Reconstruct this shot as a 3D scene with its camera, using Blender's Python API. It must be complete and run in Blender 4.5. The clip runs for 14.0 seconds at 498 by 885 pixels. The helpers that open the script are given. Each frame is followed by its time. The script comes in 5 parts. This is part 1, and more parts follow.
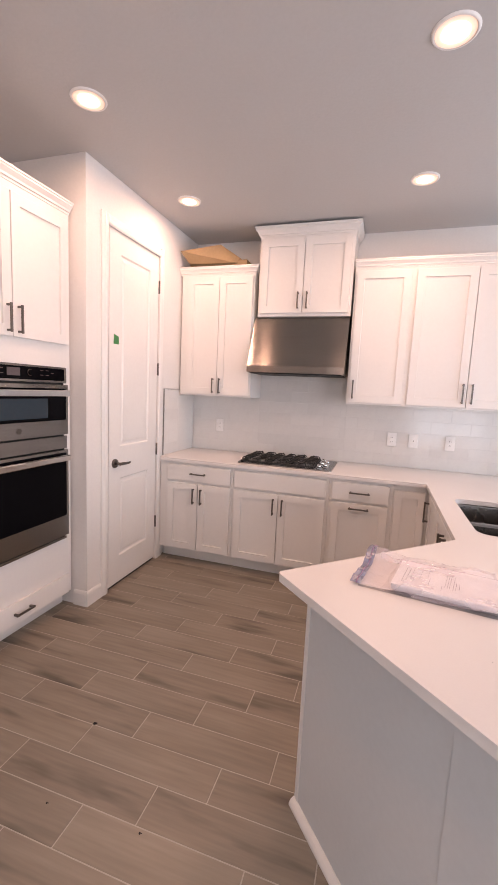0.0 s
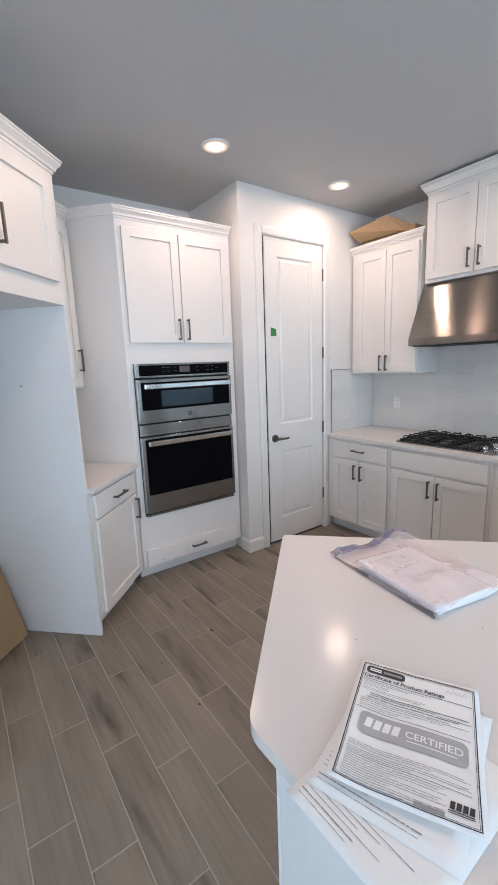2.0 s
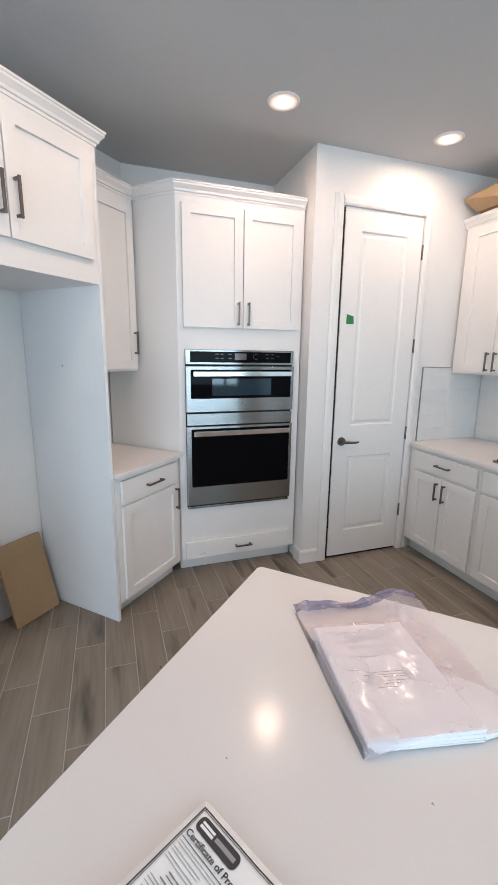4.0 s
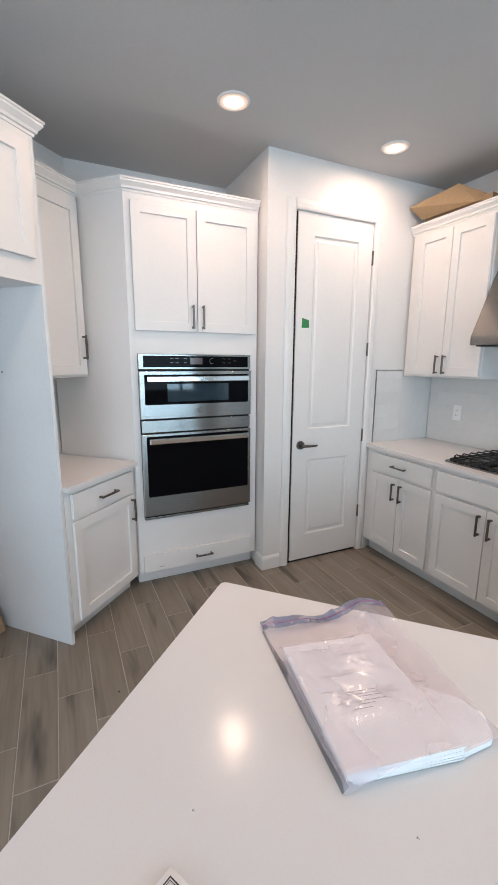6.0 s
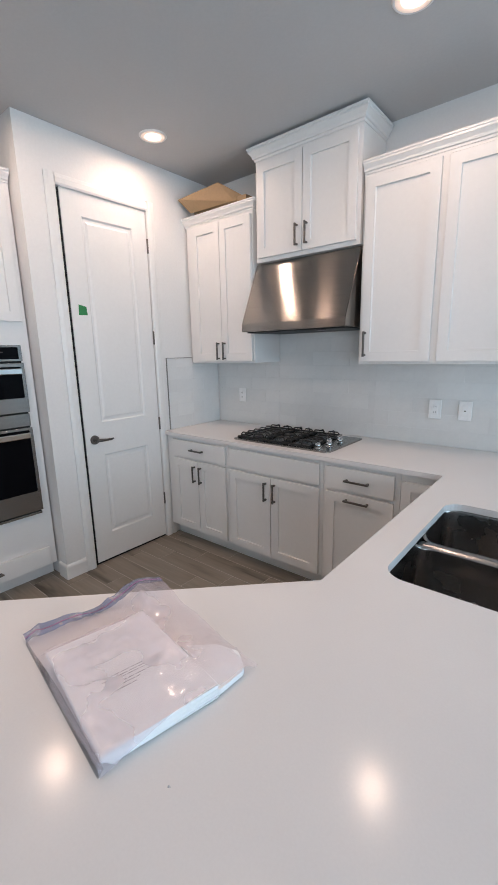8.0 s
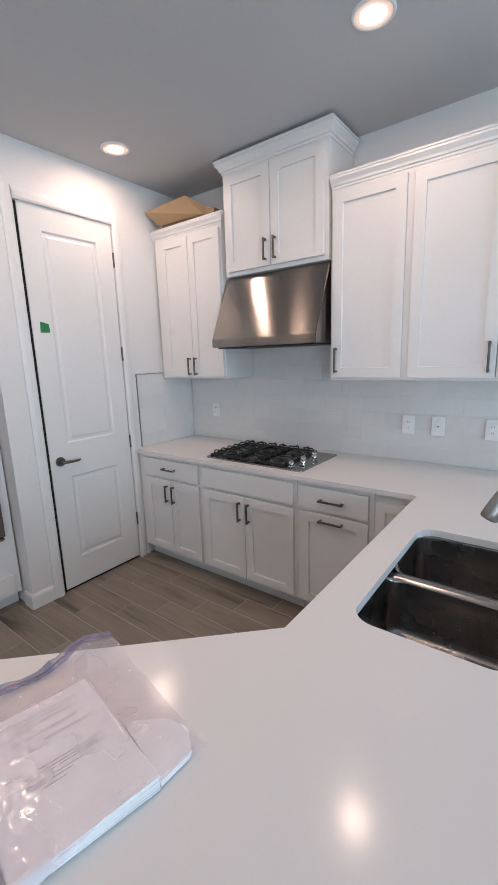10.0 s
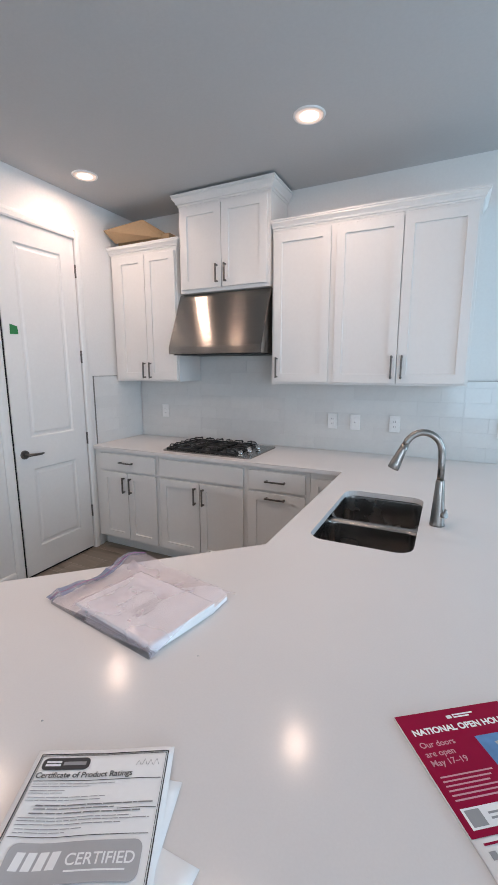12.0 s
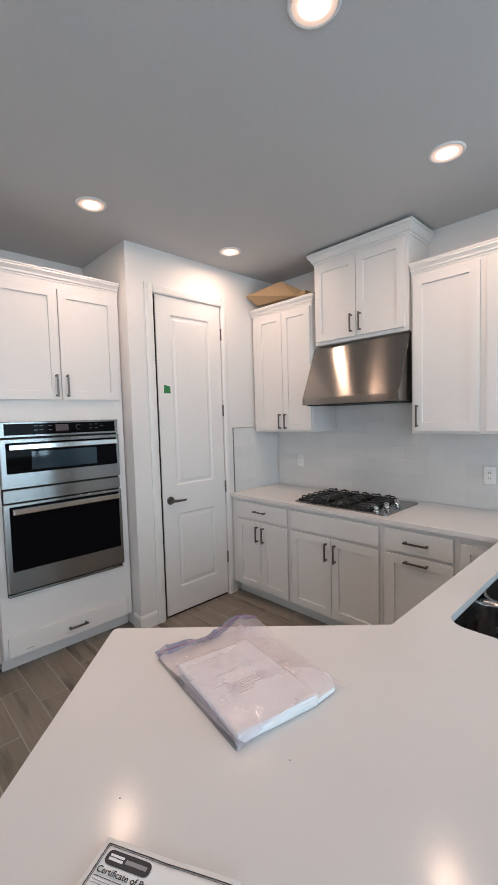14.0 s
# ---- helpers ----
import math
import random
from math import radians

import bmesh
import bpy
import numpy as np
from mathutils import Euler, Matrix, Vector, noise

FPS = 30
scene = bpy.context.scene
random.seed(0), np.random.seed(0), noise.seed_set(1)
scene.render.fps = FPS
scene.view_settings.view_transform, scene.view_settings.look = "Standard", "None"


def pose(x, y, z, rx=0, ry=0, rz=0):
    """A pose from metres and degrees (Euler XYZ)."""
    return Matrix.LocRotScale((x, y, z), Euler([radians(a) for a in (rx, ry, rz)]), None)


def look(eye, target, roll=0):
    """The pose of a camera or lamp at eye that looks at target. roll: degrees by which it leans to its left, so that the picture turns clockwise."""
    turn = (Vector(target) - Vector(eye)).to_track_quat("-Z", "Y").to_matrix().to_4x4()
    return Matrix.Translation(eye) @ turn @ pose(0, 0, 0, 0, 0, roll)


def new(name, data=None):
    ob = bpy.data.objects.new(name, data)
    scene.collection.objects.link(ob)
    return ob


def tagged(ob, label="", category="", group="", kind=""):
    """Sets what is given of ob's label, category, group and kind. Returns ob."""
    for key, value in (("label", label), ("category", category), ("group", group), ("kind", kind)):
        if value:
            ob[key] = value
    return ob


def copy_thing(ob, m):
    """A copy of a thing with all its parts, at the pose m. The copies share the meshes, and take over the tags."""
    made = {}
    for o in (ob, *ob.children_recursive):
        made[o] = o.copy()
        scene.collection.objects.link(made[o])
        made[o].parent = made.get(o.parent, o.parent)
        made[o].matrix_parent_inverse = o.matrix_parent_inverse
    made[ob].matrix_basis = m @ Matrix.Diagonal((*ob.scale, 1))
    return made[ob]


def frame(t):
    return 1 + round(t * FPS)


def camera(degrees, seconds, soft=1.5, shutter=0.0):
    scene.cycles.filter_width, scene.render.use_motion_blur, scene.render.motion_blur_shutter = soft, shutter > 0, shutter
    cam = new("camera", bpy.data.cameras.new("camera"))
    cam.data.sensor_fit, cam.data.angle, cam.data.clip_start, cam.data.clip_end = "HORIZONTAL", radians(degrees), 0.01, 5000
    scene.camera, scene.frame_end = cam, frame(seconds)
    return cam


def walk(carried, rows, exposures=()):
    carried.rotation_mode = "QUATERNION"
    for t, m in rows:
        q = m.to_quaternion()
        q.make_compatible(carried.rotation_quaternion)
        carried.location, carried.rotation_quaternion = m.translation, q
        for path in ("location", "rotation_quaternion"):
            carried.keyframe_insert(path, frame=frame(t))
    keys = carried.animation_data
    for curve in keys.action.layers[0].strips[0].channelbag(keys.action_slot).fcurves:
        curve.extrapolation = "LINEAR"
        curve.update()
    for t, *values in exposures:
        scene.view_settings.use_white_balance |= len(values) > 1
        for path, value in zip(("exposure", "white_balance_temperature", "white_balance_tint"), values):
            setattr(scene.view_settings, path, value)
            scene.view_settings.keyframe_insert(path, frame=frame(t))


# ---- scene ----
cam = camera(62.4, 14.0)
PATH = [
    (0, (1.803, 1.195, 1.515), (1.208, 3.088, 1.265), 2.7),
    (0.5, (2.105, 1.217, 1.545), (1.142, 2.956, 1.32), -0.6),
    (1, (2.324, 1.327, 1.614), (1.157, 2.952, 1.591), -1.7),
    (1.5, (2.524, 1.415, 1.619), (1.168, 2.875, 1.451), -2.2),
    (2, (2.675, 1.515, 1.569), (1.077, 2.66, 1.199), -2.1),
    (2.2, (2.681, 1.556, 1.563), (1.015, 2.584, 1.151), -1.8),
    (4.3, (2.614, 2.099, 1.568), (0.762, 2.732, 1.157), 0.8),
    (4.5, (2.596, 2.102, 1.555), (0.76, 2.769, 1.127), 0.6),
    (5, (2.575, 2.09, 1.555), (0.761, 2.817, 1.13), 0.5),
    (5.5, (2.581, 2.095, 1.559), (0.778, 2.855, 1.147), 0.4),
    (6, (2.576, 2.085, 1.567), (0.798, 2.912, 1.175), 0.4),
    (6.5, (2.576, 2.083, 1.566), (0.866, 3.05, 1.193), 0.2),
    (7, (2.619, 2.11, 1.553), (1.077, 3.328, 1.181), -0.1),
    (7.5, (2.671, 2.156, 1.547), (1.288, 3.544, 1.146), -0.8),
    (8, (2.669, 2.207, 1.532), (1.421, 3.709, 1.103), -1.2),
    (8.2, (2.679, 2.257, 1.54), (1.457, 3.782, 1.112), -1.2),
    (10.3, (2.663, 2.323, 1.599), (1.492, 3.894, 1.197), -2.3),
    (10.5, (2.612, 2.24, 1.587), (1.495, 3.844, 1.162), -2.5),
    (11, (2.585, 2.036, 1.586), (1.717, 3.812, 1.28), -1.8),
    (11.5, (2.594, 1.939, 1.57), (1.788, 3.741, 1.252), 2.2),
    (12, (2.734, 1.794, 1.557), (1.874, 3.565, 1.204), -0.1),
    (12.5, (2.783, 1.677, 1.558), (1.945, 3.459, 1.206), -1.3),
    (13, (2.746, 1.651, 1.572), (1.882, 3.432, 1.29), -1.4),
    (13.5, (2.71, 1.72, 1.577), (1.571, 3.354, 1.391), -1.5),
    (14, (2.775, 1.916, 1.589), (1.338, 3.302, 1.467), -1.7),
]
EXPOSURES = [(0.0, 0.26, 8790, 46), (0.3, 0.18, 7180, 30), (0.6, 0.09, 6980, 26), (1.0, 0.1, 6930, 25), (2.0, -0.02, 6880, 24), (4.5, 0.09, 7010, 22), (6.5, 0.01, 6950, 22), (8.0, -0.15, 6810, 22), (10.5, -0.23, 6770, 24), (11.5, -0.17, 6770, 23), (12.5, -0.23, 6790, 24), (13.2, -0.21, 6890, 24), (14.0, -0.23, 7190, 24)]
walk(cam, [(t, look(eye, target, roll)) for t, eye, target, roll in PATH], EXPOSURES)


# ---- world, sun and large lights ----
world = bpy.data.worlds.new("sky")
scene.world = world
world.use_nodes = True
wn = world.node_tree.nodes
sky = wn.new("ShaderNodeTexSky")
sky.sky_type, sky.sun_disc = "NISHITA", False
sky.sun_elevation, sky.sun_rotation = radians(55), radians(200)
world.node_tree.links.new(sky.outputs[0], wn["Background"].inputs[0])
wn["Background"].inputs[1].default_value = 0.12
sun = new("sun", bpy.data.lights.new("sun", "SUN"))
sun.data.energy, sun.data.angle, sun.data.color = 2.5, radians(0.5), (1, 0.95, 0.88)
sun.matrix_world = look((0, 0, 10), (0.8, 4.5, 3.6))


def window_light(name, eye, target, w, h, power, color):
    lamp = new(name, bpy.data.lights.new(name, "AREA"))
    lamp.data.shape, lamp.data.size, lamp.data.size_y = "RECTANGLE", w, h
    lamp.data.energy, lamp.data.color = power, color
    lamp.matrix_world = look(eye, target)
    return lamp


DAY = (0.63, 0.85, 1.0)
SHADE = (0.46, 0.80, 1.0)
window_light("daylight_east", (5.25, -0.2, 1.25), (0, -0.2, 1.25), 3.0, 2.2, 128, DAY)
window_light("daylight_nook", (5.25, 3.9, 1.65), (0, 3.9, 1.65), 1.3, 1.3, 50, SHADE)
window_light("daylight_south", (3.6, -3.85, 1.1), (3.6, 5, 1.1), 1.8, 2.0, 50, SHADE)

LAMPS = [(0.33, 4.13), (0.325, 3.03), (1.95, 4.15), (1.955, 3.05), (1.217, 2.11)]
CEIL = 2.886
K = 0.914
WARM = (1.0, 0.785, 0.61)
for lx, ly in LAMPS:
    lamp = new("downlight_lamp", bpy.data.lights.new("downlight_lamp", "AREA"))
    lamp.data.shape, lamp.data.size, lamp.data.spread = "DISK", 0.11, radians(180)
    lamp.data.energy, lamp.data.color = 5.9, WARM
    lamp.matrix_world = look((lx, ly, CEIL - 0.022), (lx, ly + 0.0001, 0))


# ---- materials ----
def material(name, color, rough=0.5, metal=0.0, grain=(40, 0.04), cloud=(3, 0.05), bump=0.0, bump_scale=200, stretch=(1, 1, 1), per_object=0.0, spec=0.5, coat=0.0):
    """A base colour varied at two scales, with fine relief and uneven gloss."""
    m = bpy.data.materials.new(name)
    m.use_nodes = True
    nt = m.node_tree
    b = nt.nodes["Principled BSDF"]
    b.inputs["Roughness"].default_value, b.inputs["Metallic"].default_value = rough, metal
    b.inputs["Specular IOR Level"].default_value, b.inputs["Coat Weight"].default_value = spec, coat
    tc, mp = nt.nodes.new("ShaderNodeTexCoord"), nt.nodes.new("ShaderNodeMapping")
    mp.inputs["Scale"].default_value = stretch
    nt.links.new(tc.outputs["Object"], mp.inputs[0])
    value = None
    for scale, amount in (grain, cloud):
        tex = nt.nodes.new("ShaderNodeTexNoise")
        tex.inputs["Scale"].default_value, tex.inputs["Detail"].default_value = scale, 4
        nt.links.new(mp.outputs[0], tex.inputs[0])
        rng = nt.nodes.new("ShaderNodeMapRange")
        rng.inputs[1].default_value, rng.inputs[2].default_value = 0.25, 0.75
        rng.inputs[3].default_value, rng.inputs[4].default_value = 1 - amount, 1 + amount
        nt.links.new(tex.outputs[0], rng.inputs[0])
        if value is None:
            value = rng.outputs[0]
        else:
            mul = nt.nodes.new("ShaderNodeMath")
            mul.operation = "MULTIPLY"
            nt.links.new(value, mul.inputs[0]), nt.links.new(rng.outputs[0], mul.inputs[1])
            value = mul.outputs[0]
            rr = nt.nodes.new("ShaderNodeMapRange")
            rr.inputs[3].default_value, rr.inputs[4].default_value = max(0.02, rough * 0.85), min(1, rough * 1.15)
            nt.links.new(tex.outputs[0], rr.inputs[0]), nt.links.new(rr.outputs[0], b.inputs["Roughness"])
    if per_object:
        info, rng = nt.nodes.new("ShaderNodeObjectInfo"), nt.nodes.new("ShaderNodeMapRange")
        rng.inputs[3].default_value, rng.inputs[4].default_value = 1 - per_object, 1 + per_object
        nt.links.new(info.outputs["Random"], rng.inputs[0])
        mul = nt.nodes.new("ShaderNodeMath")
        mul.operation = "MULTIPLY"
        nt.links.new(value, mul.inputs[0]), nt.links.new(rng.outputs[0], mul.inputs[1])
        value = mul.outputs[0]
    mix = nt.nodes.new("ShaderNodeVectorMath")
    mix.operation = "SCALE"
    mix.inputs[0].default_value = color
    nt.links.new(value, mix.inputs["Scale"]), nt.links.new(mix.outputs[0], b.inputs["Base Color"])
    if bump:
        tex, bp = nt.nodes.new("ShaderNodeTexNoise"), nt.nodes.new("ShaderNodeBump")
        tex.inputs["Scale"].default_value, tex.inputs["Detail"].default_value = bump_scale, 3
        bp.inputs["Strength"].default_value, bp.inputs["Distance"].default_value = bump, 0.002
        nt.links.new(mp.outputs[0], tex.inputs[0])
        nt.links.new(tex.outputs[0], bp.inputs["Height"]), nt.links.new(bp.outputs[0], b.inputs["Normal"])
    return m


def glowing(name, inner, rim, strength):
    """A lit diffuser: bright in the middle, dimmer and warmer towards the rim."""
    m = bpy.data.materials.new(name)
    m.use_nodes = True
    nt = m.node_tree
    b = nt.nodes["Principled BSDF"]
    tc, ln, ramp = nt.nodes.new("ShaderNodeTexCoord"), nt.nodes.new("ShaderNodeVectorMath"), nt.nodes.new("ShaderNodeValToRGB")
    ln.operation = "LENGTH"
    sc = nt.nodes.new("ShaderNodeMath")
    sc.operation = "MULTIPLY"
    sc.inputs[1].default_value = 10
    nt.links.new(tc.outputs["Object"], ln.inputs[0]), nt.links.new(ln.outputs["Value"], sc.inputs[0]), nt.links.new(sc.outputs[0], ramp.inputs[0])
    e = ramp.color_ramp.elements
    e[0].position, e[0].color = 0.30, (*inner, 1)
    e[1].position, e[1].color = 0.74, (*[c * 0.026 for c in rim], 1)
    mid = e.new(0.54)
    mid.color = (*[c * 0.062 for c in rim], 1)
    b.inputs["Base Color"].default_value = (0.8, 0.8, 0.8, 1)
    nt.links.new(ramp.outputs[0], b.inputs["Emission Color"])
    b.inputs["Emission Strength"].default_value = strength
    return m


def plank_material():
    """Grey-brown wood-look porcelain: long grain, dark streaks and a tone for each plank."""
    m = bpy.data.materials.new("wood_look_porcelain")
    m.use_nodes = True
    nt = m.node_tree
    b = nt.nodes["Principled BSDF"]
    link = nt.links.new
    tc, info = nt.nodes.new("ShaderNodeTexCoord"), nt.nodes.new("ShaderNodeObjectInfo")
    geo = nt.nodes.new("ShaderNodeNewGeometry")
    add = nt.nodes.new("ShaderNodeMath")
    add.operation = "ADD"
    link(info.outputs["Random"], add.inputs[0]), link(geo.outputs["Random Per Island"], add.inputs[1])
    shift = nt.nodes.new("ShaderNodeVectorMath")
    shift.operation = "MULTIPLY_ADD"
    comb = nt.nodes.new("ShaderNodeCombineXYZ")
    for n in range(3):
        link(add.outputs[0], comb.inputs[n])
    shift.inputs[1].default_value = (37, 53, 11)
    link(comb.outputs[0], shift.inputs[0]), link(tc.outputs["Object"], shift.inputs[2])

    def noise_of(scale, detail, stretch):
        mp, tex = nt.nodes.new("ShaderNodeMapping"), nt.nodes.new("ShaderNodeTexNoise")
        mp.inputs["Scale"].default_value = stretch
        tex.inputs["Scale"].default_value, tex.inputs["Detail"].default_value = scale, detail
        link(shift.outputs[0], mp.inputs[0]), link(mp.outputs[0], tex.inputs[0])
        return tex.outputs[0]

    fine, streak, cloud = noise_of(60, 6, (0.06, 1, 1)), noise_of(9, 3, (0.16, 1, 1)), noise_of(4, 2, (0.4, 1, 1))
    ramp = nt.nodes.new("ShaderNodeValToRGB")
    ramp.color_ramp.elements[0].position, ramp.color_ramp.elements[0].color = 0.29, (0.076, 0.062, 0.049, 1)
    ramp.color_ramp.elements[1].position, ramp.color_ramp.elements[1].color = 0.42, (0.190, 0.160, 0.129, 1)
    e = ramp.color_ramp.elements.new(0.75)
    e.color = (0.232, 0.198, 0.162, 1)
    link(streak, ramp.inputs[0])
    parts = []
    for src, lo, hi in ((fine, 0.89, 1.10), (cloud, 0.90, 1.10), (add.outputs[0], 0.72, 1.16)):
        rng = nt.nodes.new("ShaderNodeMapRange")
        rng.inputs[1].default_value, rng.inputs[2].default_value = (0.3, 0.7) if src is not add.outputs[0] else (0, 1.6)
        rng.inputs[3].default_value, rng.inputs[4].default_value = lo, hi
        link(src, rng.inputs[0])
        parts.append(rng.outputs[0])
    out = ramp.outputs[0]
    for p in parts:
        sc = nt.nodes.new("ShaderNodeVectorMath")
        sc.operation = "SCALE"
        link(out, sc.inputs[0]), link(p, sc.inputs["Scale"])
        out = sc.outputs[0]
    link(out, b.inputs["Base Color"])
    bp = nt.nodes.new("ShaderNodeBump")
    bp.inputs["Strength"].default_value, bp.inputs["Distance"].default_value = 0.25, 0.001
    link(fine, bp.inputs["Height"]), link(bp.outputs[0], b.inputs["Normal"])
    b.inputs["Roughness"].default_value = 0.42
    return m


def glass_material(name, color, rough=0.02):
    m = bpy.data.materials.new(name)
    m.use_nodes = True
    b = m.node_tree.nodes["Principled BSDF"]
    b.inputs["Base Color"].default_value, b.inputs["Roughness"].default_value = (*color, 1), rough
    b.inputs["Transmission Weight"].default_value, b.inputs["IOR"].default_value = 1.0, 1.45
    return m


M_WALL = material("white_wall_paint", (0.74, 0.725, 0.705), 0.6, bump=0.25, bump_scale=90, cloud=(1.2, 0.025), grain=(60, 0.02))
# ceiling greyed below the walls: its dim light is put into the colour
M_CEIL = material("dimmed_ceiling_paint", (0.52, 0.52, 0.52), 0.85, bump=0.35, bump_scale=60, cloud=(0.8, 0.02), grain=(60, 0.02))
M_CAB = material("white_cabinet_paint", (0.755, 0.74, 0.72), 0.38, cloud=(2, 0.015), grain=(50, 0.012), bump=0.05, bump_scale=120)
M_TRIM = material("white_semigloss_trim", (0.765, 0.755, 0.735), 0.35, cloud=(2, 0.02), grain=(50, 0.015), bump=0.08, bump_scale=100)
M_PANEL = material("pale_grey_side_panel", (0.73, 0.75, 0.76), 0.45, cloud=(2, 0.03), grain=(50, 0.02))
# darker copy of the panel colour, holding the shade on the peninsula's back
M_BACKPANEL_SHADED = material("shaded_back_panel", (0.60, 0.62, 0.63), 0.45, cloud=(2, 0.03), grain=(50, 0.02))
M_QUARTZ = material("white_quartz", (0.735, 0.703, 0.686), 0.165, cloud=(5, 0.008), grain=(220, 0.014), spec=0.27)
M_STEEL = material("brushed_stainless_steel", (0.28, 0.278, 0.275), 0.20, 1.0, grain=(120, 0.12), cloud=(4, 0.06), stretch=(0.03, 1, 1), bump=0.02, bump_scale=300)
M_HOOD = material("brushed_hood_steel", (0.28, 0.258, 0.238), 0.22, 1.0, grain=(150, 0.08), cloud=(3, 0.05), stretch=(0.02, 1, 1), bump=0.02, bump_scale=300)
for m_, along in ((M_HOOD, (0, 0.405, 0.914)), (M_STEEL, (0, 0, 1))):
    nt_ = m_.node_tree
    tan_ = nt_.nodes.new("ShaderNodeCombineXYZ")
    for n_ in range(3):
        tan_.inputs[n_].default_value = along[n_]
    nt_.links.new(tan_.outputs[0], nt_.nodes["Principled BSDF"].inputs["Tangent"])
    nt_.nodes["Principled BSDF"].inputs["Anisotropic"].default_value = 1.0
M_SINK = material("satin_sink_steel", (0.30, 0.285, 0.275), 0.27, 1.0, grain=(90, 0.1), cloud=(6, 0.08))
M_NICKEL = material("brushed_nickel", (0.30, 0.285, 0.27), 0.30, 1.0, grain=(90, 0.08), cloud=(9, 0.06))
M_PULL = material("dark_pewter", (0.16, 0.145, 0.135), 0.38, 1.0, grain=(120, 0.1), cloud=(9, 0.08))
M_CHROME = material("polished_steel", (0.62, 0.62, 0.62), 0.10, 1.0)
M_IRON = material("black_cast_iron", (0.012, 0.012, 0.012), 0.55, grain=(200, 0.2), bump=0.3, bump_scale=400)
M_BLACK = material("black_oven_glass", (0.004, 0.004, 0.005), 0.04, grain=(5, 0.05), spec=0.03)
M_DECK = material("black_enamel_deck", (0.016, 0.016, 0.017), 0.22, grain=(90, 0.1), cloud=(9, 0.1))
M_BURNER = material("dark_burner_alloy", (0.12, 0.12, 0.125), 0.4, 1.0, grain=(120, 0.1), cloud=(20, 0.1))
M_DARK = material("dark_gap", (0.01, 0.01, 0.01), 0.8)
M_DISPLAY = material("grey_display_glass", (0.09, 0.07, 0.075), 0.10)
M_INNER = material("oven_window_glass", (0.012, 0.028, 0.042), 0.05)
M_TILE = material("glossy_white_tile", (0.67, 0.67, 0.655), 0.08, cloud=(14, 0.02), grain=(60, 0.015), bump=0.5, bump_scale=17, per_object=0.03)
M_GROUT = material("pale_grout", (0.64, 0.64, 0.63), 0.8, grain=(200, 0.04))
M_FGROUT = material("light_floor_grout", (0.44, 0.405, 0.36), 0.9, grain=(150, 0.08))
M_PLANK = plank_material()
M_CARD = material("brown_cardboard", (0.35, 0.232, 0.128), 0.8, grain=(60, 0.06), cloud=(4, 0.07), stretch=(1, 0.2, 1))
M_PAPER = material("white_paper", (0.87, 0.87, 0.87), 0.7, grain=(80, 0.015), cloud=(8, 0.02))
M_PAPER_BLUE = material("pale_blue_paper", (0.62, 0.72, 0.80), 0.7, grain=(80, 0.015), cloud=(8, 0.02))
M_INK = material("printed_black_ink", (0.03, 0.03, 0.035), 0.6)
M_GREYINK = material("printed_grey_ink", (0.30, 0.30, 0.31), 0.6)
M_PALEINK = material("printed_pale_grey", (0.40, 0.40, 0.41), 0.6)
M_PRINT = material("printed_dark_grey", (0.19, 0.19, 0.195), 0.6)
M_RED = material("crimson_print", (0.32, 0.004, 0.040), 0.55, cloud=(8, 0.05), spec=0.12)
M_PINK = material("printed_pale_pink", (0.62, 0.30, 0.36), 0.6)
M_PLASTIC = material("white_plastic", (0.80, 0.80, 0.79), 0.3)
M_TAPE = material("green_masking_tape", (0.01, 0.20, 0.06), 0.6)
M_PURPLE = material("violet_zip_plastic", (0.34, 0.10, 0.22), 0.3, cloud=(30, 0.25))
M_PHOTO_SKY = material("photo_sky_print", (0.10, 0.25, 0.48), 0.35, cloud=(25, 0.3))
M_PHOTO_DARK = material("photo_roof_print", (0.07, 0.055, 0.05), 0.35, cloud=(60, 0.5))
M_PHOTO_PALE = material("photo_wall_print", (0.50, 0.47, 0.42), 0.35, cloud=(60, 0.3))
M_GLOW = glowing("lit_diffuser", (1.0, 0.88, 0.72), (1.0, 0.60, 0.34), 14)
M_GLASS = glass_material("clear_window_glass", (1, 1, 1))
M_GROUND = material("pale_concrete", (0.32, 0.31, 0.29), 0.9, grain=(6, 0.1), cloud=(0.5, 0.1))


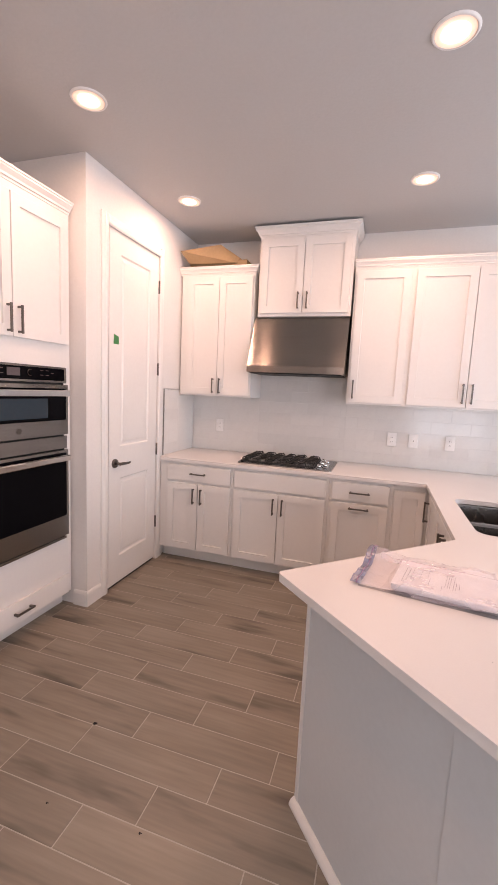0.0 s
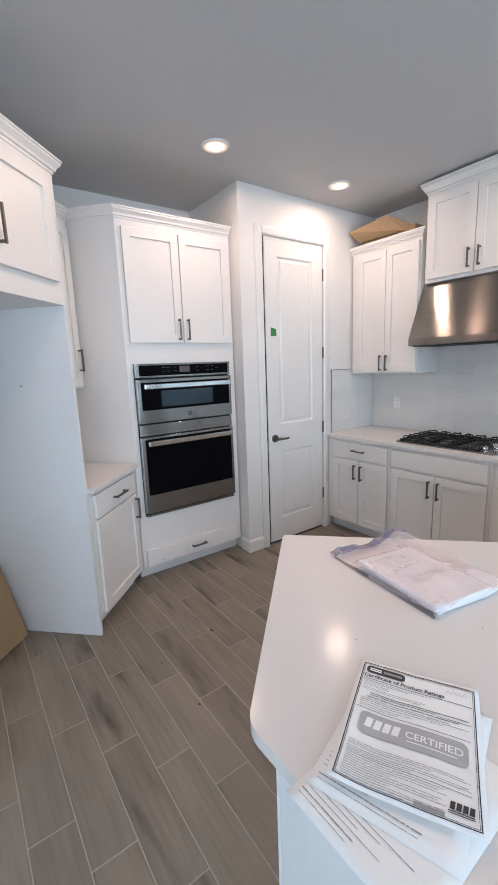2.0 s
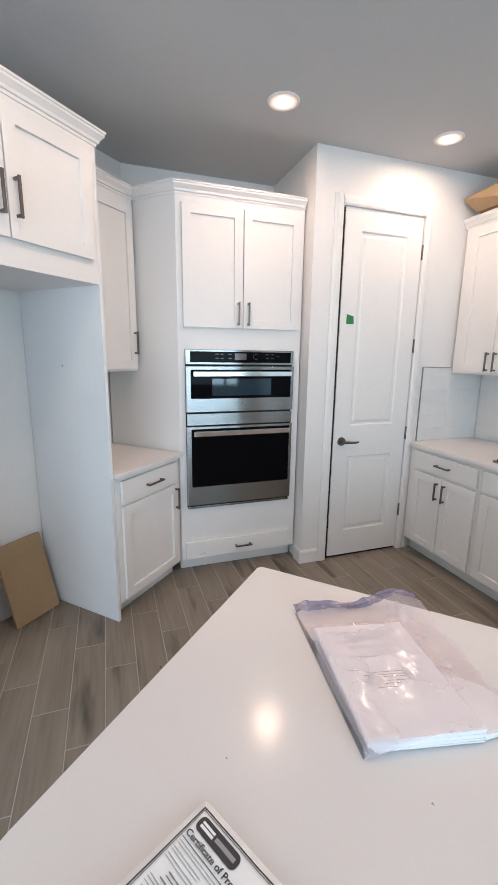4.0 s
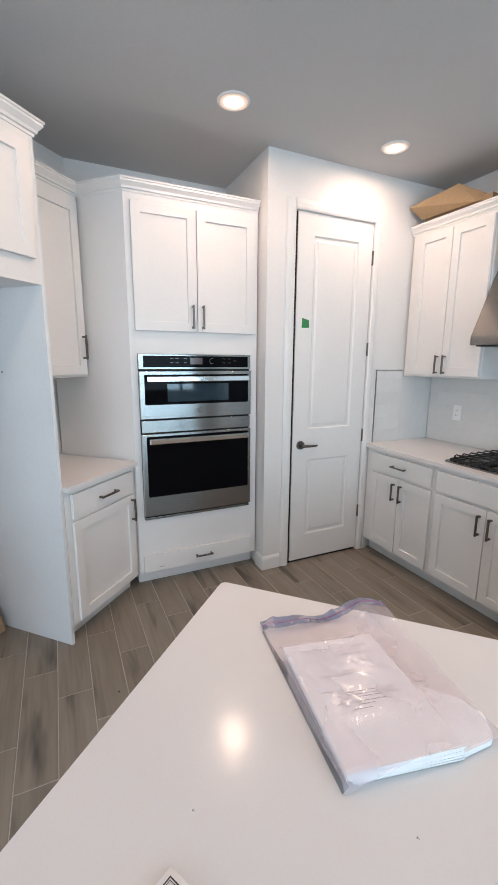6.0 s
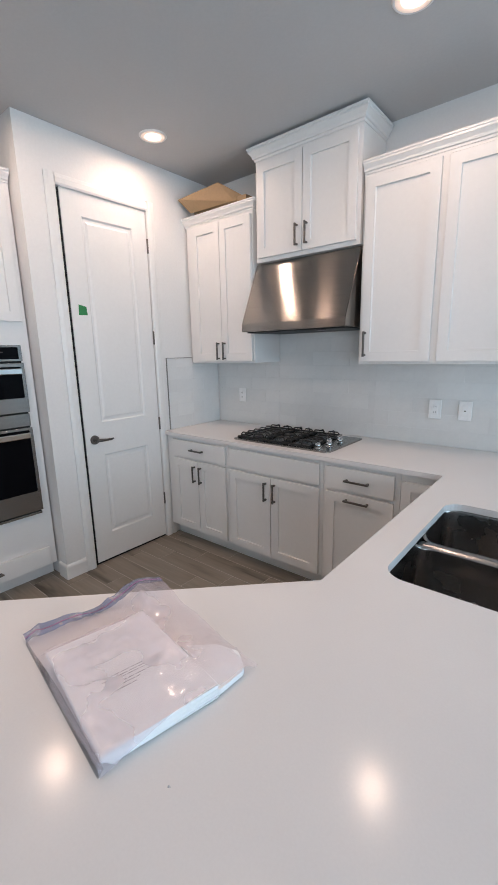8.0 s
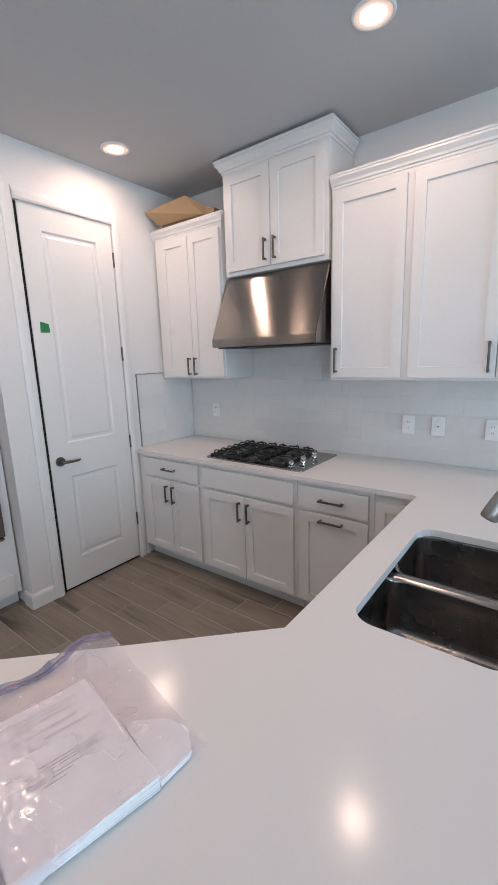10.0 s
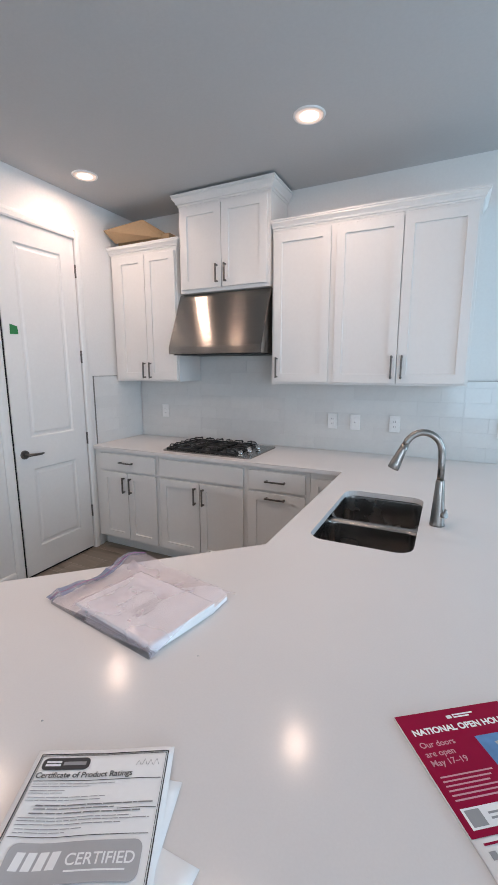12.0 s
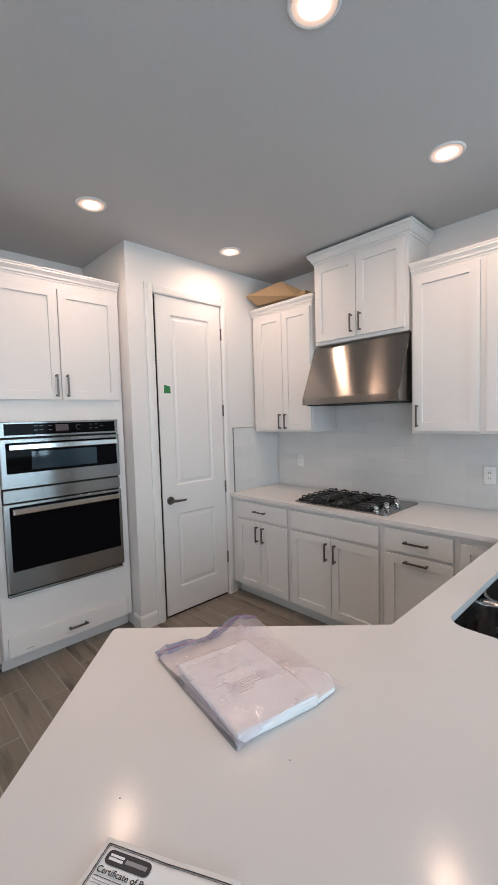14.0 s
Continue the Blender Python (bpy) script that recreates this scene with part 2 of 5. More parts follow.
def bag_material(name, tint, low, high):
    """Thin clear plastic film: mostly see-through, with a milky violet cast and sharp gloss."""
    m = bpy.data.materials.new(name)
    m.use_nodes = True
    nt = m.node_tree
    b, out = nt.nodes["Principled BSDF"], nt.nodes["Material Output"]
    b.inputs["Base Color"].default_value, b.inputs["Roughness"].default_value = tint, 0.09
    tr, mix = nt.nodes.new("ShaderNodeBsdfTransparent"), nt.nodes.new("ShaderNodeMixShader")
    tc, tex, rng = nt.nodes.new("ShaderNodeTexCoord"), nt.nodes.new("ShaderNodeTexNoise"), nt.nodes.new("ShaderNodeMapRange")
    tex.inputs["Scale"].default_value, tex.inputs["Detail"].default_value = 7, 2
    rng.inputs[1].default_value, rng.inputs[2].default_value, rng.inputs[3].default_value, rng.inputs[4].default_value = 0.3, 0.7, low, high
    nt.links.new(tc.outputs["Object"], tex.inputs[0]), nt.links.new(tex.outputs[0], rng.inputs[0])
    nt.links.new(rng.outputs[0], mix.inputs[0])
    nt.links.new(tr.outputs[0], mix.inputs[1]), nt.links.new(b.outputs[0], mix.inputs[2])
    nt.links.new(mix.outputs[0], out.inputs[0])
    fold, bp = nt.nodes.new("ShaderNodeTexNoise"), nt.nodes.new("ShaderNodeBump")
    fold.inputs["Scale"].default_value, fold.inputs["Detail"].default_value = 38, 2
    nt.links.new(tc.outputs["Object"], fold.inputs[0])
    bp.inputs["Strength"].default_value, bp.inputs["Distance"].default_value = 0.22, 0.004
    nt.links.new(fold.outputs[0], bp.inputs["Height"]), nt.links.new(bp.outputs[0], b.inputs["Normal"])
    return m


M_FILM = bag_material("clear_plastic_film", (0.84, 0.69, 0.75, 1), 0.21, 0.38)
M_SIDE_SHADE = bag_material("grey_shade_film", (0.06, 0.055, 0.065, 1), 0.40, 0.66)
M_BAND = bag_material("bluish_plastic_band", (0.17, 0.20, 0.32, 1), 0.5, 0.85)


# ---- mesh tools ----
def box(bm, x0, x1, y0, y1, z0, z1, bevel=0.0):
    v = [bm.verts.new((x, y, z)) for x in (x0, x1) for y in (y0, y1) for z in (z0, z1)]
    faces = [bm.faces.new([v[i] for i in f]) for f in ((0, 1, 3, 2), (4, 6, 7, 5), (0, 4, 5, 1), (2, 3, 7, 6), (0, 2, 6, 4), (1, 5, 7, 3))]
    if bevel:
        edges = list({e for f in faces for e in f.edges})
        bmesh.ops.bevel(bm, geom=edges, offset=bevel, segments=2, profile=0.5, affect="EDGES")
    return faces


def cyl(bm, a, b, r0, r1=None, sides=20):
    """A closed cone or rod from a to b."""
    a, b = Vector(a), Vector(b)
    r1 = r0 if r1 is None else r1
    q = (b - a).to_track_quat("Z", "Y")
    rings = []
    for p, r in ((a, r0), (b, r1)):
        rings.append([bm.verts.new(p + q @ Vector((r * math.cos(t), r * math.sin(t), 0))) for t in (2 * math.pi * k / sides for k in range(sides))])
    for k in range(sides):
        f = bm.faces.new((rings[0][k], rings[0][(k + 1) % sides], rings[1][(k + 1) % sides], rings[1][k]))
        f.smooth = True
    bm.faces.new(rings[0][::-1]), bm.faces.new(rings[1])


def tube(bm, path, radii, sides=14):
    """A round pipe along a path, with a radius at each point."""
    path = [Vector(p) for p in path]
    rings = []
    side = None
    for k, p in enumerate(path):
        d = (path[min(k + 1, len(path) - 1)] - path[max(k - 1, 0)]).normalized()
        side = d.orthogonal().normalized() if side is None else (side - d * side.dot(d)).normalized()
        up = d.cross(side)
        rings.append([bm.verts.new(p + radii[k] * (math.cos(t) * side + math.sin(t) * up)) for t in (2 * math.pi * j / sides for j in range(sides))])
    for r0, r1 in zip(rings, rings[1:]):
        for j in range(sides):
            bm.faces.new((r0[j], r0[(j + 1) % sides], r1[(j + 1) % sides], r1[j])).smooth = True
    bm.faces.new(rings[0][::-1]), bm.faces.new(rings[-1])


def arc_corner(points, radii, steps=7):
    """A closed outline with its corners rounded."""
    out = []
    n = len(points)
    for k, r in enumerate(radii):
        p, a, b = Vector(points[k]), Vector(points[k - 1]), Vector(points[(k + 1) % n])
        if not r:
            out.append(p)
            continue
        d0, d1 = (a - p).normalized(), (b - p).normalized()
        half = d0.angle(d1) / 2
        t = r / math.tan(half)
        c = p + (d0 + d1).normalized() * (r / math.sin(half))
        s, e = p + d0 * t - c, p + d1 * t - c
        turn = s.angle_signed(e)
        for j in range(steps + 1):
            q = s.copy()
            q.rotate(Matrix.Rotation(-turn * j / steps, 2))
            out.append(c + q)
    return out


def slab(bm, outline, z0, z1, holes=()):
    """A flat plate of any outline, with holes."""
    edges, tops = [], []
    for loop in (outline, *holes):
        vs = [bm.verts.new((p[0], p[1], z1)) for p in loop]
        edges += [bm.edges.new((vs[k], vs[(k + 1) % len(vs)])) for k in range(len(vs))]
    faces = bmesh.ops.triangle_fill(bm, use_beauty=True, use_dissolve=False, edges=edges)["geom"]
    faces = [f for f in faces if isinstance(f, bmesh.types.BMFace)]
    made = bmesh.ops.extrude_face_region(bm, geom=faces)["geom"]
    bmesh.ops.translate(bm, verts=[g for g in made if isinstance(g, bmesh.types.BMVert)], vec=(0, 0, z0 - z1))
    bmesh.ops.recalc_face_normals(bm, faces=bm.faces)


def prism(bm, outline, x0, x1):
    """A profile of (y, z) pushed along x."""
    a, b = [[bm.verts.new((x, y, z)) for y, z in outline] for x in (x0, x1)]
    n = len(outline)
    for k in range(n):
        bm.faces.new((a[k], b[k], b[(k + 1) % n], a[(k + 1) % n]))
    bm.faces.new(a[::-1]), bm.faces.new(b)
    bmesh.ops.recalc_face_normals(bm, faces=bm.faces)


def moulding(bm, path, profile):
    """A profile of (out, z) swept along a level open path of (x, y), mitred; out is to the right of the way."""
    path = [Vector(p) for p in path]
    rings = []
    for k, p in enumerate(path):
        d0 = (p - path[k - 1]).normalized() if k else (path[1] - p).normalized()
        d1 = (path[k + 1] - p).normalized() if k + 1 < len(path) else d0
        n0, n1 = Vector((d0.y, -d0.x)), Vector((d1.y, -d1.x))
        m = (n0 + n1) / (1 + n0.dot(n1))
        rings.append([bm.verts.new((p.x + m.x * o, p.y + m.y * o, z)) for o, z in profile])
    n = len(profile)
    for a, b in zip(rings, rings[1:]):
        for k in range(n):
            bm.faces.new((a[k], a[(k + 1) % n], b[(k + 1) % n], b[k]))
    bm.faces.new(rings[0]), bm.faces.new(rings[-1][::-1])
    bmesh.ops.recalc_face_normals(bm, faces=bm.faces)


def part(name, bm, mat, parent=None, label=""):
    """Links a bmesh as one mesh object, under a thing or a part."""
    me = bpy.data.meshes.new(name)
    bm.to_mesh(me)
    bm.free()
    me.materials.append(mat)
    ob = new(name, me)
    if parent is not None:
        ob.parent = parent
    return tagged(ob, label)


def thing(name, m, label, category, group="", kind=""):
    ob = new(name)
    ob.empty_display_size = 0.05
    ob.matrix_world = m
    return tagged(ob, label, category, group, kind)


def block(name, mat, parent, dims, bevel=0.0015, label=""):
    bm = bmesh.new()
    box(bm, *dims, bevel=bevel)
    return part(name, bm, mat, parent, label)


def structure(name, bm, mat, label, category):
    return tagged(part(name, bm, mat), label, category, kind="structure")


def words(name, text, size, mat, parent, m, align="LEFT", bold=0.012):
    """Raised print from the built-in font, as a mesh."""
    cu = bpy.data.curves.new(name, "FONT")
    cu.body, cu.size, cu.align_x, cu.fill_mode, cu.offset = text, size, align, "FRONT", size * bold
    tmp = new(name + "_outline", cu)
    me = bpy.data.meshes.new_from_object(tmp.evaluated_get(bpy.context.evaluated_depsgraph_get()))
    bpy.data.objects.remove(tmp)
    me.materials.clear()
    me.materials.append(mat)
    ob = new(name, me)
    ob.parent = parent
    ob.matrix_local = m
    return ob


# ---- the room ----
R2 = 2 ** 0.5
D0 = Vector((0.313, 2.07))


def diag(u, n, z=0.0):
    """A place on the diagonal run: u along it towards the ovens, n out of it."""
    return Vector((D0.x + (n - u) / R2, D0.y + (n + u) / R2, z))


BACK, PANTRY_Y, OVEN_WALL, DIAG_N = 5.0, 3.405, -0.73, -0.62
EAST, SOUTH, WEST = 5.3, -3.9, 0.80
DIAG = Matrix.Translation(diag(0, 0)) @ pose(0, 0, 0, 0, 0, 135)


def wall(name, dims, label="smooth white painted wall", holes=()):
    """A wall as a box, its openings cut right through; holes are (low, high, z0, z1) along its length."""
    x0, x1, y0, y1, z0, z1 = dims
    along_x = (x1 - x0) > (y1 - y0)
    a, b = (x0, x1) if along_x else (y0, y1)
    bm = bmesh.new()
    cuts = sorted(holes)
    at = a
    pieces = []
    for lo, hi, h0, h1 in cuts:
        pieces += [(at, lo, z0, z1), (lo, hi, h1, z1)] + ([(lo, hi, z0, h0)] if h0 > z0 else [])
        at = hi
    pieces.append((at, b, z0, z1))
    for lo, hi, h0, h1 in pieces:
        if along_x:
            box(bm, lo, hi, y0, y1, h0, h1)
        else:
            box(bm, x0, x1, lo, hi, h0, h1)
    bmesh.ops.remove_doubles(bm, verts=bm.verts, dist=1e-5)
    return structure(name, bm, M_WALL, label, "wall")


DOOR_Y0, DOOR_Y1, DOOR_H = 3.640, 4.280, 2.548
wall("wall_north", (-1.5, EAST + 0.15, BACK, BACK + 0.15, 0, CEIL))
wall("wall_pantry", (-0.12, 0, PANTRY_Y, BACK, 0, CEIL), holes=[(DOOR_Y0 - 0.026, DOOR_Y1 + 0.006, 0, DOOR_H + 0.006)])
wall("wall_pantry_return", (-1.5, -0.12, PANTRY_Y, PANTRY_Y + 0.12, 0, CEIL))
wall("wall_pantry_back", (-1.65, -1.5, PANTRY_Y, BACK + 0.15, 0, CEIL))
ov_y = D0.y + DIAG_N * R2 - OVEN_WALL + D0.x
wall("wall_oven", (OVEN_WALL - 0.15, OVEN_WALL, ov_y - 0.1, PANTRY_Y, 0, CEIL))
bm = bmesh.new()
wx_u = (D0.x + DIAG_N / R2 - WEST) * R2
ends = [diag(wx_u - 0.05, DIAG_N), diag(1.0, DIAG_N), diag(1.0, DIAG_N - 0.15), diag(wx_u - 0.05, DIAG_N - 0.15)]
slab(bm, [p.xy for p in ends], 0, CEIL)
structure("wall_diagonal", bm, M_WALL, "smooth white painted wall behind the fridge space", "wall")
wall("wall_west", (WEST - 0.15, WEST, SOUTH, diag(wx_u, DIAG_N).y, 0, CEIL))
wall("wall_south", (WEST - 0.15, EAST + 0.15, SOUTH - 0.15, SOUTH, 0, CEIL), holes=[(2.7, 4.5, 0.05, 2.15)])
wall("wall_east", (EAST, EAST + 0.15, SOUTH, BACK, 0, CEIL), holes=[(-1.7, 1.3, 0.05, 2.4), (3.25, 4.55, 1.0, 2.3)])
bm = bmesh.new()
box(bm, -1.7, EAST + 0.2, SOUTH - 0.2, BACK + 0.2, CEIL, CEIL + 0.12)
structure("ceiling", bm, M_CEIL, "flat painted ceiling, greyed for the weak light on it", "ceiling")
bm = bmesh.new()
slab(bm, [(-40, -40), (40, -40), (40, 40), (-40, 40)], -0.6, -0.4)
structure("ground", bm, M_GROUND, "pale concrete ground outside the house", "ground")


def window(name, m, w, h, bars, label):
    """Framed glazing in a wall opening; local x along it, y through the wall."""
    win = thing(name, m, label, "window", kind="structure")
    bm = bmesh.new()
    t = 0.05
    box(bm, 0, w, 0.03, 0.10, 0, t), box(bm, 0, w, 0.03, 0.10, h - t, h)
    box(bm, 0, t, 0.03, 0.10, t, h - t), box(bm, w - t, w, 0.03, 0.10, t, h - t)
    for k in range(1, bars + 1):
        box(bm, w * k / (bars + 1) - t / 2, w * k / (bars + 1) + t / 2, 0.035, 0.095, t, h - t)
    part("window_frame", bm, M_TRIM, win)
    for k in range(bars + 1):
        pane = block("pane", M_GLASS, win, (w * k / (bars + 1) + t, w * (k + 1) / (bars + 1) - t, 0.06, 0.068, t, h - t), 0)
        pane.visible_shadow = False
    return win


window("window_1", pose(EAST, 1.3, 0.05, 0, 0, -90), 3.0, 2.35, 1, "white framed sliding glass door in the end wall")
window("window_3", pose(EAST, 4.55, 1.0, 0, 0, -90), 1.3, 1.3, 1, "white framed window beside the counter")
window("window_2", pose(4.5, SOUTH, 0.05, 0, 0, 180), 1.8, 2.1, 1, "white framed sliding glass door")

# baseboards round the pantry corner
BASE = [(0, 0), (0.014, 0), (0.014, 0.085), (0.010, 0.098), (0.004, 0.106), (0, 0.106)]
SHOE = [(0, 0), (0.022, 0), (0.021, 0.010), (0.014, 0.022), (0.004, 0.030), (0, 0.030)]
for name, path in (("baseboard", [(0.0, DOOR_Y0 - 0.096), (0.0, PANTRY_Y), (-0.10, PANTRY_Y)]), ("baseboard", [(0, 4.385), (0, DOOR_Y1 + 0.072)]),
                   ("baseboard", [(WEST, SOUTH), (WEST, 0.6)][::-1]), ("baseboard", [(EAST, BACK), (3.5, BACK)][::-1])):
    bm = bmesh.new()
    moulding(bm, path[::-1], BASE)
    structure(name, bm, M_TRIM, "white painted baseboard", "baseboard")


# ---- pantry door ----
DOOR_AT = pose(0, DOOR_Y0, 0, 0, 0, 90)
AJAR = pose(0, -0.005, 0)


def pantry_door():
    door = thing("door_1", pose(0, DOOR_Y0, 0, 0, 0, 90), "tall white two-panel pantry door, very slightly ajar", "door", kind="structure")
    w, h = DOOR_Y1 - DOOR_Y0, DOOR_H
    bm = bmesh.new()
    y0 = 0.008
    xs, zs = [0, 0.125, w - 0.115, w], [0.018, 0.215, 0.835, 1.055, 2.42, h + 0.005]
    grid = {(i, k): bm.verts.new((x, y0, z)) for i, x in enumerate(xs) for k, z in enumerate(zs)}
    panels = []
    for i in range(3):
        for k in range(5):
            f = bm.faces.new((grid[i, k], grid[i + 1, k], grid[i + 1, k + 1], grid[i, k + 1]))
            if i == 1 and k in (1, 3):
                panels.append(f)
    made = bmesh.ops.extrude_face_region(bm, geom=bm.faces[:])["geom"]
    bmesh.ops.translate(bm, verts=[g for g in made if isinstance(g, bmesh.types.BMVert)], vec=(0, 0.035, 0))
    fronts = [f for f in bm.faces if abs(f.calc_center_median().y - y0) < 1e-4 and 0.125 < f.calc_center_median().x < w - 0.115 and (0.215 < f.calc_center_median().z < 0.835 or 1.055 < f.calc_center_median().z < 2.42)]
    for inset, depth in ((0.012, 0.0), (0.014, 0.010), (0.022, 0.0), (0.02, -0.006)):
        bmesh.ops.inset_individual(bm, faces=fronts, thickness=inset, depth=0)
        bmesh.ops.translate(bm, verts=list({v for f in fronts for v in f.verts}), vec=(0, depth, 0))
    bmesh.ops.recalc_face_normals(bm, faces=bm.faces)
    leaf = part("door_leaf", bm, M_TRIM, door)
    leaf.matrix_local = AJAR
    bm = bmesh.new()
    c = 0.066
    prof = [(0, 0), (0.0, -0.012), (0.012, -0.018), (0.040, -0.018), (0.052, -0.013), (c, -0.010), (c, 0)]
    for sx, base in ((-1, -0.026), (1, w + 0.006)):
        a = [[bm.verts.new((base + sx * o, y, z)) for o, y in prof] for z in (0, h + 0.006 + c)]
        for k in range(len(prof)):
            bm.faces.new((a[0][k], a[0][(k + 1) % len(prof)], a[1][(k + 1) % len(prof)], a[1][k]))
        bm.faces.new(a[1])
    a = [[bm.verts.new((x, y, h + 0.006 + o)) for o, y in prof] for x in (-0.026, w + 0.006)]
    for k in range(len(prof)):
        bm.faces.new((a[0][k], a[0][(k + 1) % len(prof)], a[1][(k + 1) % len(prof)], a[1][k]))
    bmesh.ops.recalc_face_normals(bm, faces=bm.faces)
    part("casing", bm, M_TRIM, door)
    # near-black strips fill the gaps beside and below the leaf as their shade
    bm = bmesh.new()
    box(bm, -0.0256, -0.0005, 0.010, 0.118, 0, h), box(bm, w + 0.001, w + 0.0055, 0.045, 0.12, 0, h), box(bm, -0.0004, w, 0.012, 0.12, 0.0005, 0.0165)
    part("jamb", bm, M_DARK, door, "dark strips painting the shade in the gap round the door leaf")
    for z in (0.345, 0.985, 1.655, 2.315):
        bm = bmesh.new()
        cyl(bm, (w + 0.004, -0.004, z - 0.05), (w + 0.004, -0.004, z + 0.05), 0.0075, sides=12)
        box(bm, w - 0.020, w + 0.004, 0.004, 0.007, z - 0.05, z + 0.05)
        part("hinge", bm, M_PULL, door, "dark metal hinge")
    bm = bmesh.new()
    hz, hx = 0.945, 0.068
    cyl(bm, (hx, 0.008, hz), (hx, -0.004, hz), 0.033, 0.031, 28)
    cyl(bm, (hx, -0.004, hz), (hx, -0.045, hz), 0.011)
    tube(bm, [(hx - 0.012, -0.048, hz), (hx + 0.02, -0.050, hz + 0.001), (hx + 0.06, -0.050, hz - 0.002), (hx + 0.10, -0.049, hz - 0.003), (hx + 0.118, -0.046, hz)], [0.009, 0.011, 0.009, 0.008, 0.006])
    part("lever_handle", bm, M_PULL, leaf, "dark metal lever handle")
    block("latch", M_NICKEL, leaf, (-0.002, 0.001, 0.012, 0.036, hz - 0.03, hz + 0.03), 0)
    return door


pantry_door()
bm = bmesh.new()
vs = [bm.verts.new(p) for p in ((0, 0, 0), (0.062, 0, 0.002), (0.058, 0, 0.055), (0.045, 0, 0.058), (0.004, 0, 0.068))]
f = bm.faces.new(vs)
made = bmesh.ops.extrude_face_region(bm, geom=[f])["geom"]
bmesh.ops.translate(bm, verts=[g for g in made if isinstance(g, bmesh.types.BMVert)], vec=(0, -0.0012, 0))
bmesh.ops.recalc_face_normals(bm, faces=bm.faces)
tape = tagged(part("tape_tag", bm, M_TAPE), "torn piece of green tape stuck to the pantry door", "tape")
tape.matrix_world = DOOR_AT @ AJAR @ pose(0.048, 0.0068, 1.795)


# ---- cabinets ----
def pull(parent, x, z, y, length, upright):
    """A slim square bar pull."""
    bm = bmesh.new()
    h, t = length / 2, 0.0055
    if upright:
        box(bm, x - t, x + t, y - 0.034, y - 0.023, z - h, z + h, 0.002)
        for e in (-1, 1):
            box(bm, x - t, x + t, y - 0.026, y, z + e * (h - 0.010) - t, z + e * (h - 0.010) + t)
    else:
        box(bm, x - h, x + h, y - 0.034, y - 0.023, z - t, z + t, 0.002)
        for e in (-1, 1):
            box(bm, x + e * (h - 0.010) - t, x + e * (h - 0.010) + t, y - 0.026, y, z - t, z + t)
    return part("handle", bm, M_PULL, parent, "dark pewter bar pull")


def shaker(name, parent, x0, x1, z0, z1, rail=0.058):
    """A shaker front: an eased frame round a sunk flat panel."""
    bm = bmesh.new()
    rings = []
    for o, y in ((0.012, 0), (0.012, -0.003), (0, -0.003), (0, -0.0185), (0.0015, -0.020), (rail, -0.020), (rail + 0.0015, -0.0085)):
        rings.append([bm.verts.new((x, y, z)) for x, z in ((x0 + o, z0 + o), (x1 - o, z0 + o), (x1 - o, z1 - o), (x0 + o, z1 - o))])
    for a, b in zip(rings, rings[1:]):
        for k in range(4):
            bm.faces.new((a[k], a[(k + 1) % 4], b[(k + 1) % 4], b[k]))
    bm.faces.new(rings[-1]), bm.faces.new(rings[0][::-1])
    bmesh.ops.recalc_face_normals(bm, faces=bm.faces)
    return part(name, bm, M_CAB, parent)


def flat_front(parent, x0, x1, z0, z1):
    """A plain slab front with eased edges, held just off the cabinet's face frame."""
    bm = bmesh.new()
    rings = []
    for o, y in ((0.012, 0), (0.012, -0.003), (0, -0.003), (0, -0.018), (0.0008, -0.0194), (0.002, -0.020)):
        rings.append([bm.verts.new((x, y, z)) for x, z in ((x0 + o, z0 + o), (x1 - o, z0 + o), (x1 - o, z1 - o), (x0 + o, z1 - o))])
    for a, b in zip(rings, rings[1:]):
        for k in range(4):
            bm.faces.new((a[k], a[(k + 1) % 4], b[(k + 1) % 4], b[k]))
    bm.faces.new(rings[-1]), bm.faces.new(rings[0][::-1])
    bmesh.ops.recalc_face_normals(bm, faces=bm.faces)
    return part("drawer_front", bm, M_CAB, parent)


CROWN = [(0, 0), (0.006, 0), (0.008, 0.016), (0.018, 0.020), (0.022, 0.036), (0.040, 0.058), (0.044, 0.062), (0.044, 0.076), (0.050, 0.079), (0.050, 0.092), (0, 0.092)]


def crown(parent, path, z, k=1.0):
    bm = bmesh.new()
    moulding(bm, path[::-1], [(o * k, z + h * k) for o, h in CROWN])
    return part("crown_moulding", bm, M_CAB, parent)


def body(parent, x0, x1, z0, z1, depth, toe=0.0):
    bm = bmesh.new()
    if toe:
        prism(bm, [(0, z0 + toe), (0, z1), (depth, z1), (depth, z0), (0.075, z0), (0.075, z0 + toe)], x0, x1)
    else:
        box(bm, x0, x1, 0, depth, z0, z1, 0.001)
    return part("body", bm, M_CAB, parent)


TOP = 0.884
BF = 4.352
# base run under the cooktop wall
base = thing("base_cabinet", pose(0, BF, 0), "white shaker base cabinet with a drawer over two doors", "cabinet", "base cabinets")
body(base, 0.012, 0.690, 0, TOP, 0.63, 0.105)
dr = flat_front(base, 0.088, 0.668, 0.722, 0.858)
pull(dr, 0.378, 0.792, -0.02, 0.135, False)
for x0, x1, hx in ((0.088, 0.374, 0.342), (0.380, 0.668, 0.412)):
    d = shaker("door", base, x0, x1, 0.118, 0.702)
    pull(d, hx, 0.60, -0.02, 0.135, True)
base = thing("base_cabinet", pose(0, BF, 0), "white shaker base cabinet with a blank panel over two doors", "cabinet", "base cabinets")
body(base, 0.692, 1.474, 0, TOP, 0.63, 0.105)
flat_front(base, 0.710, 1.452, 0.722, 0.858)
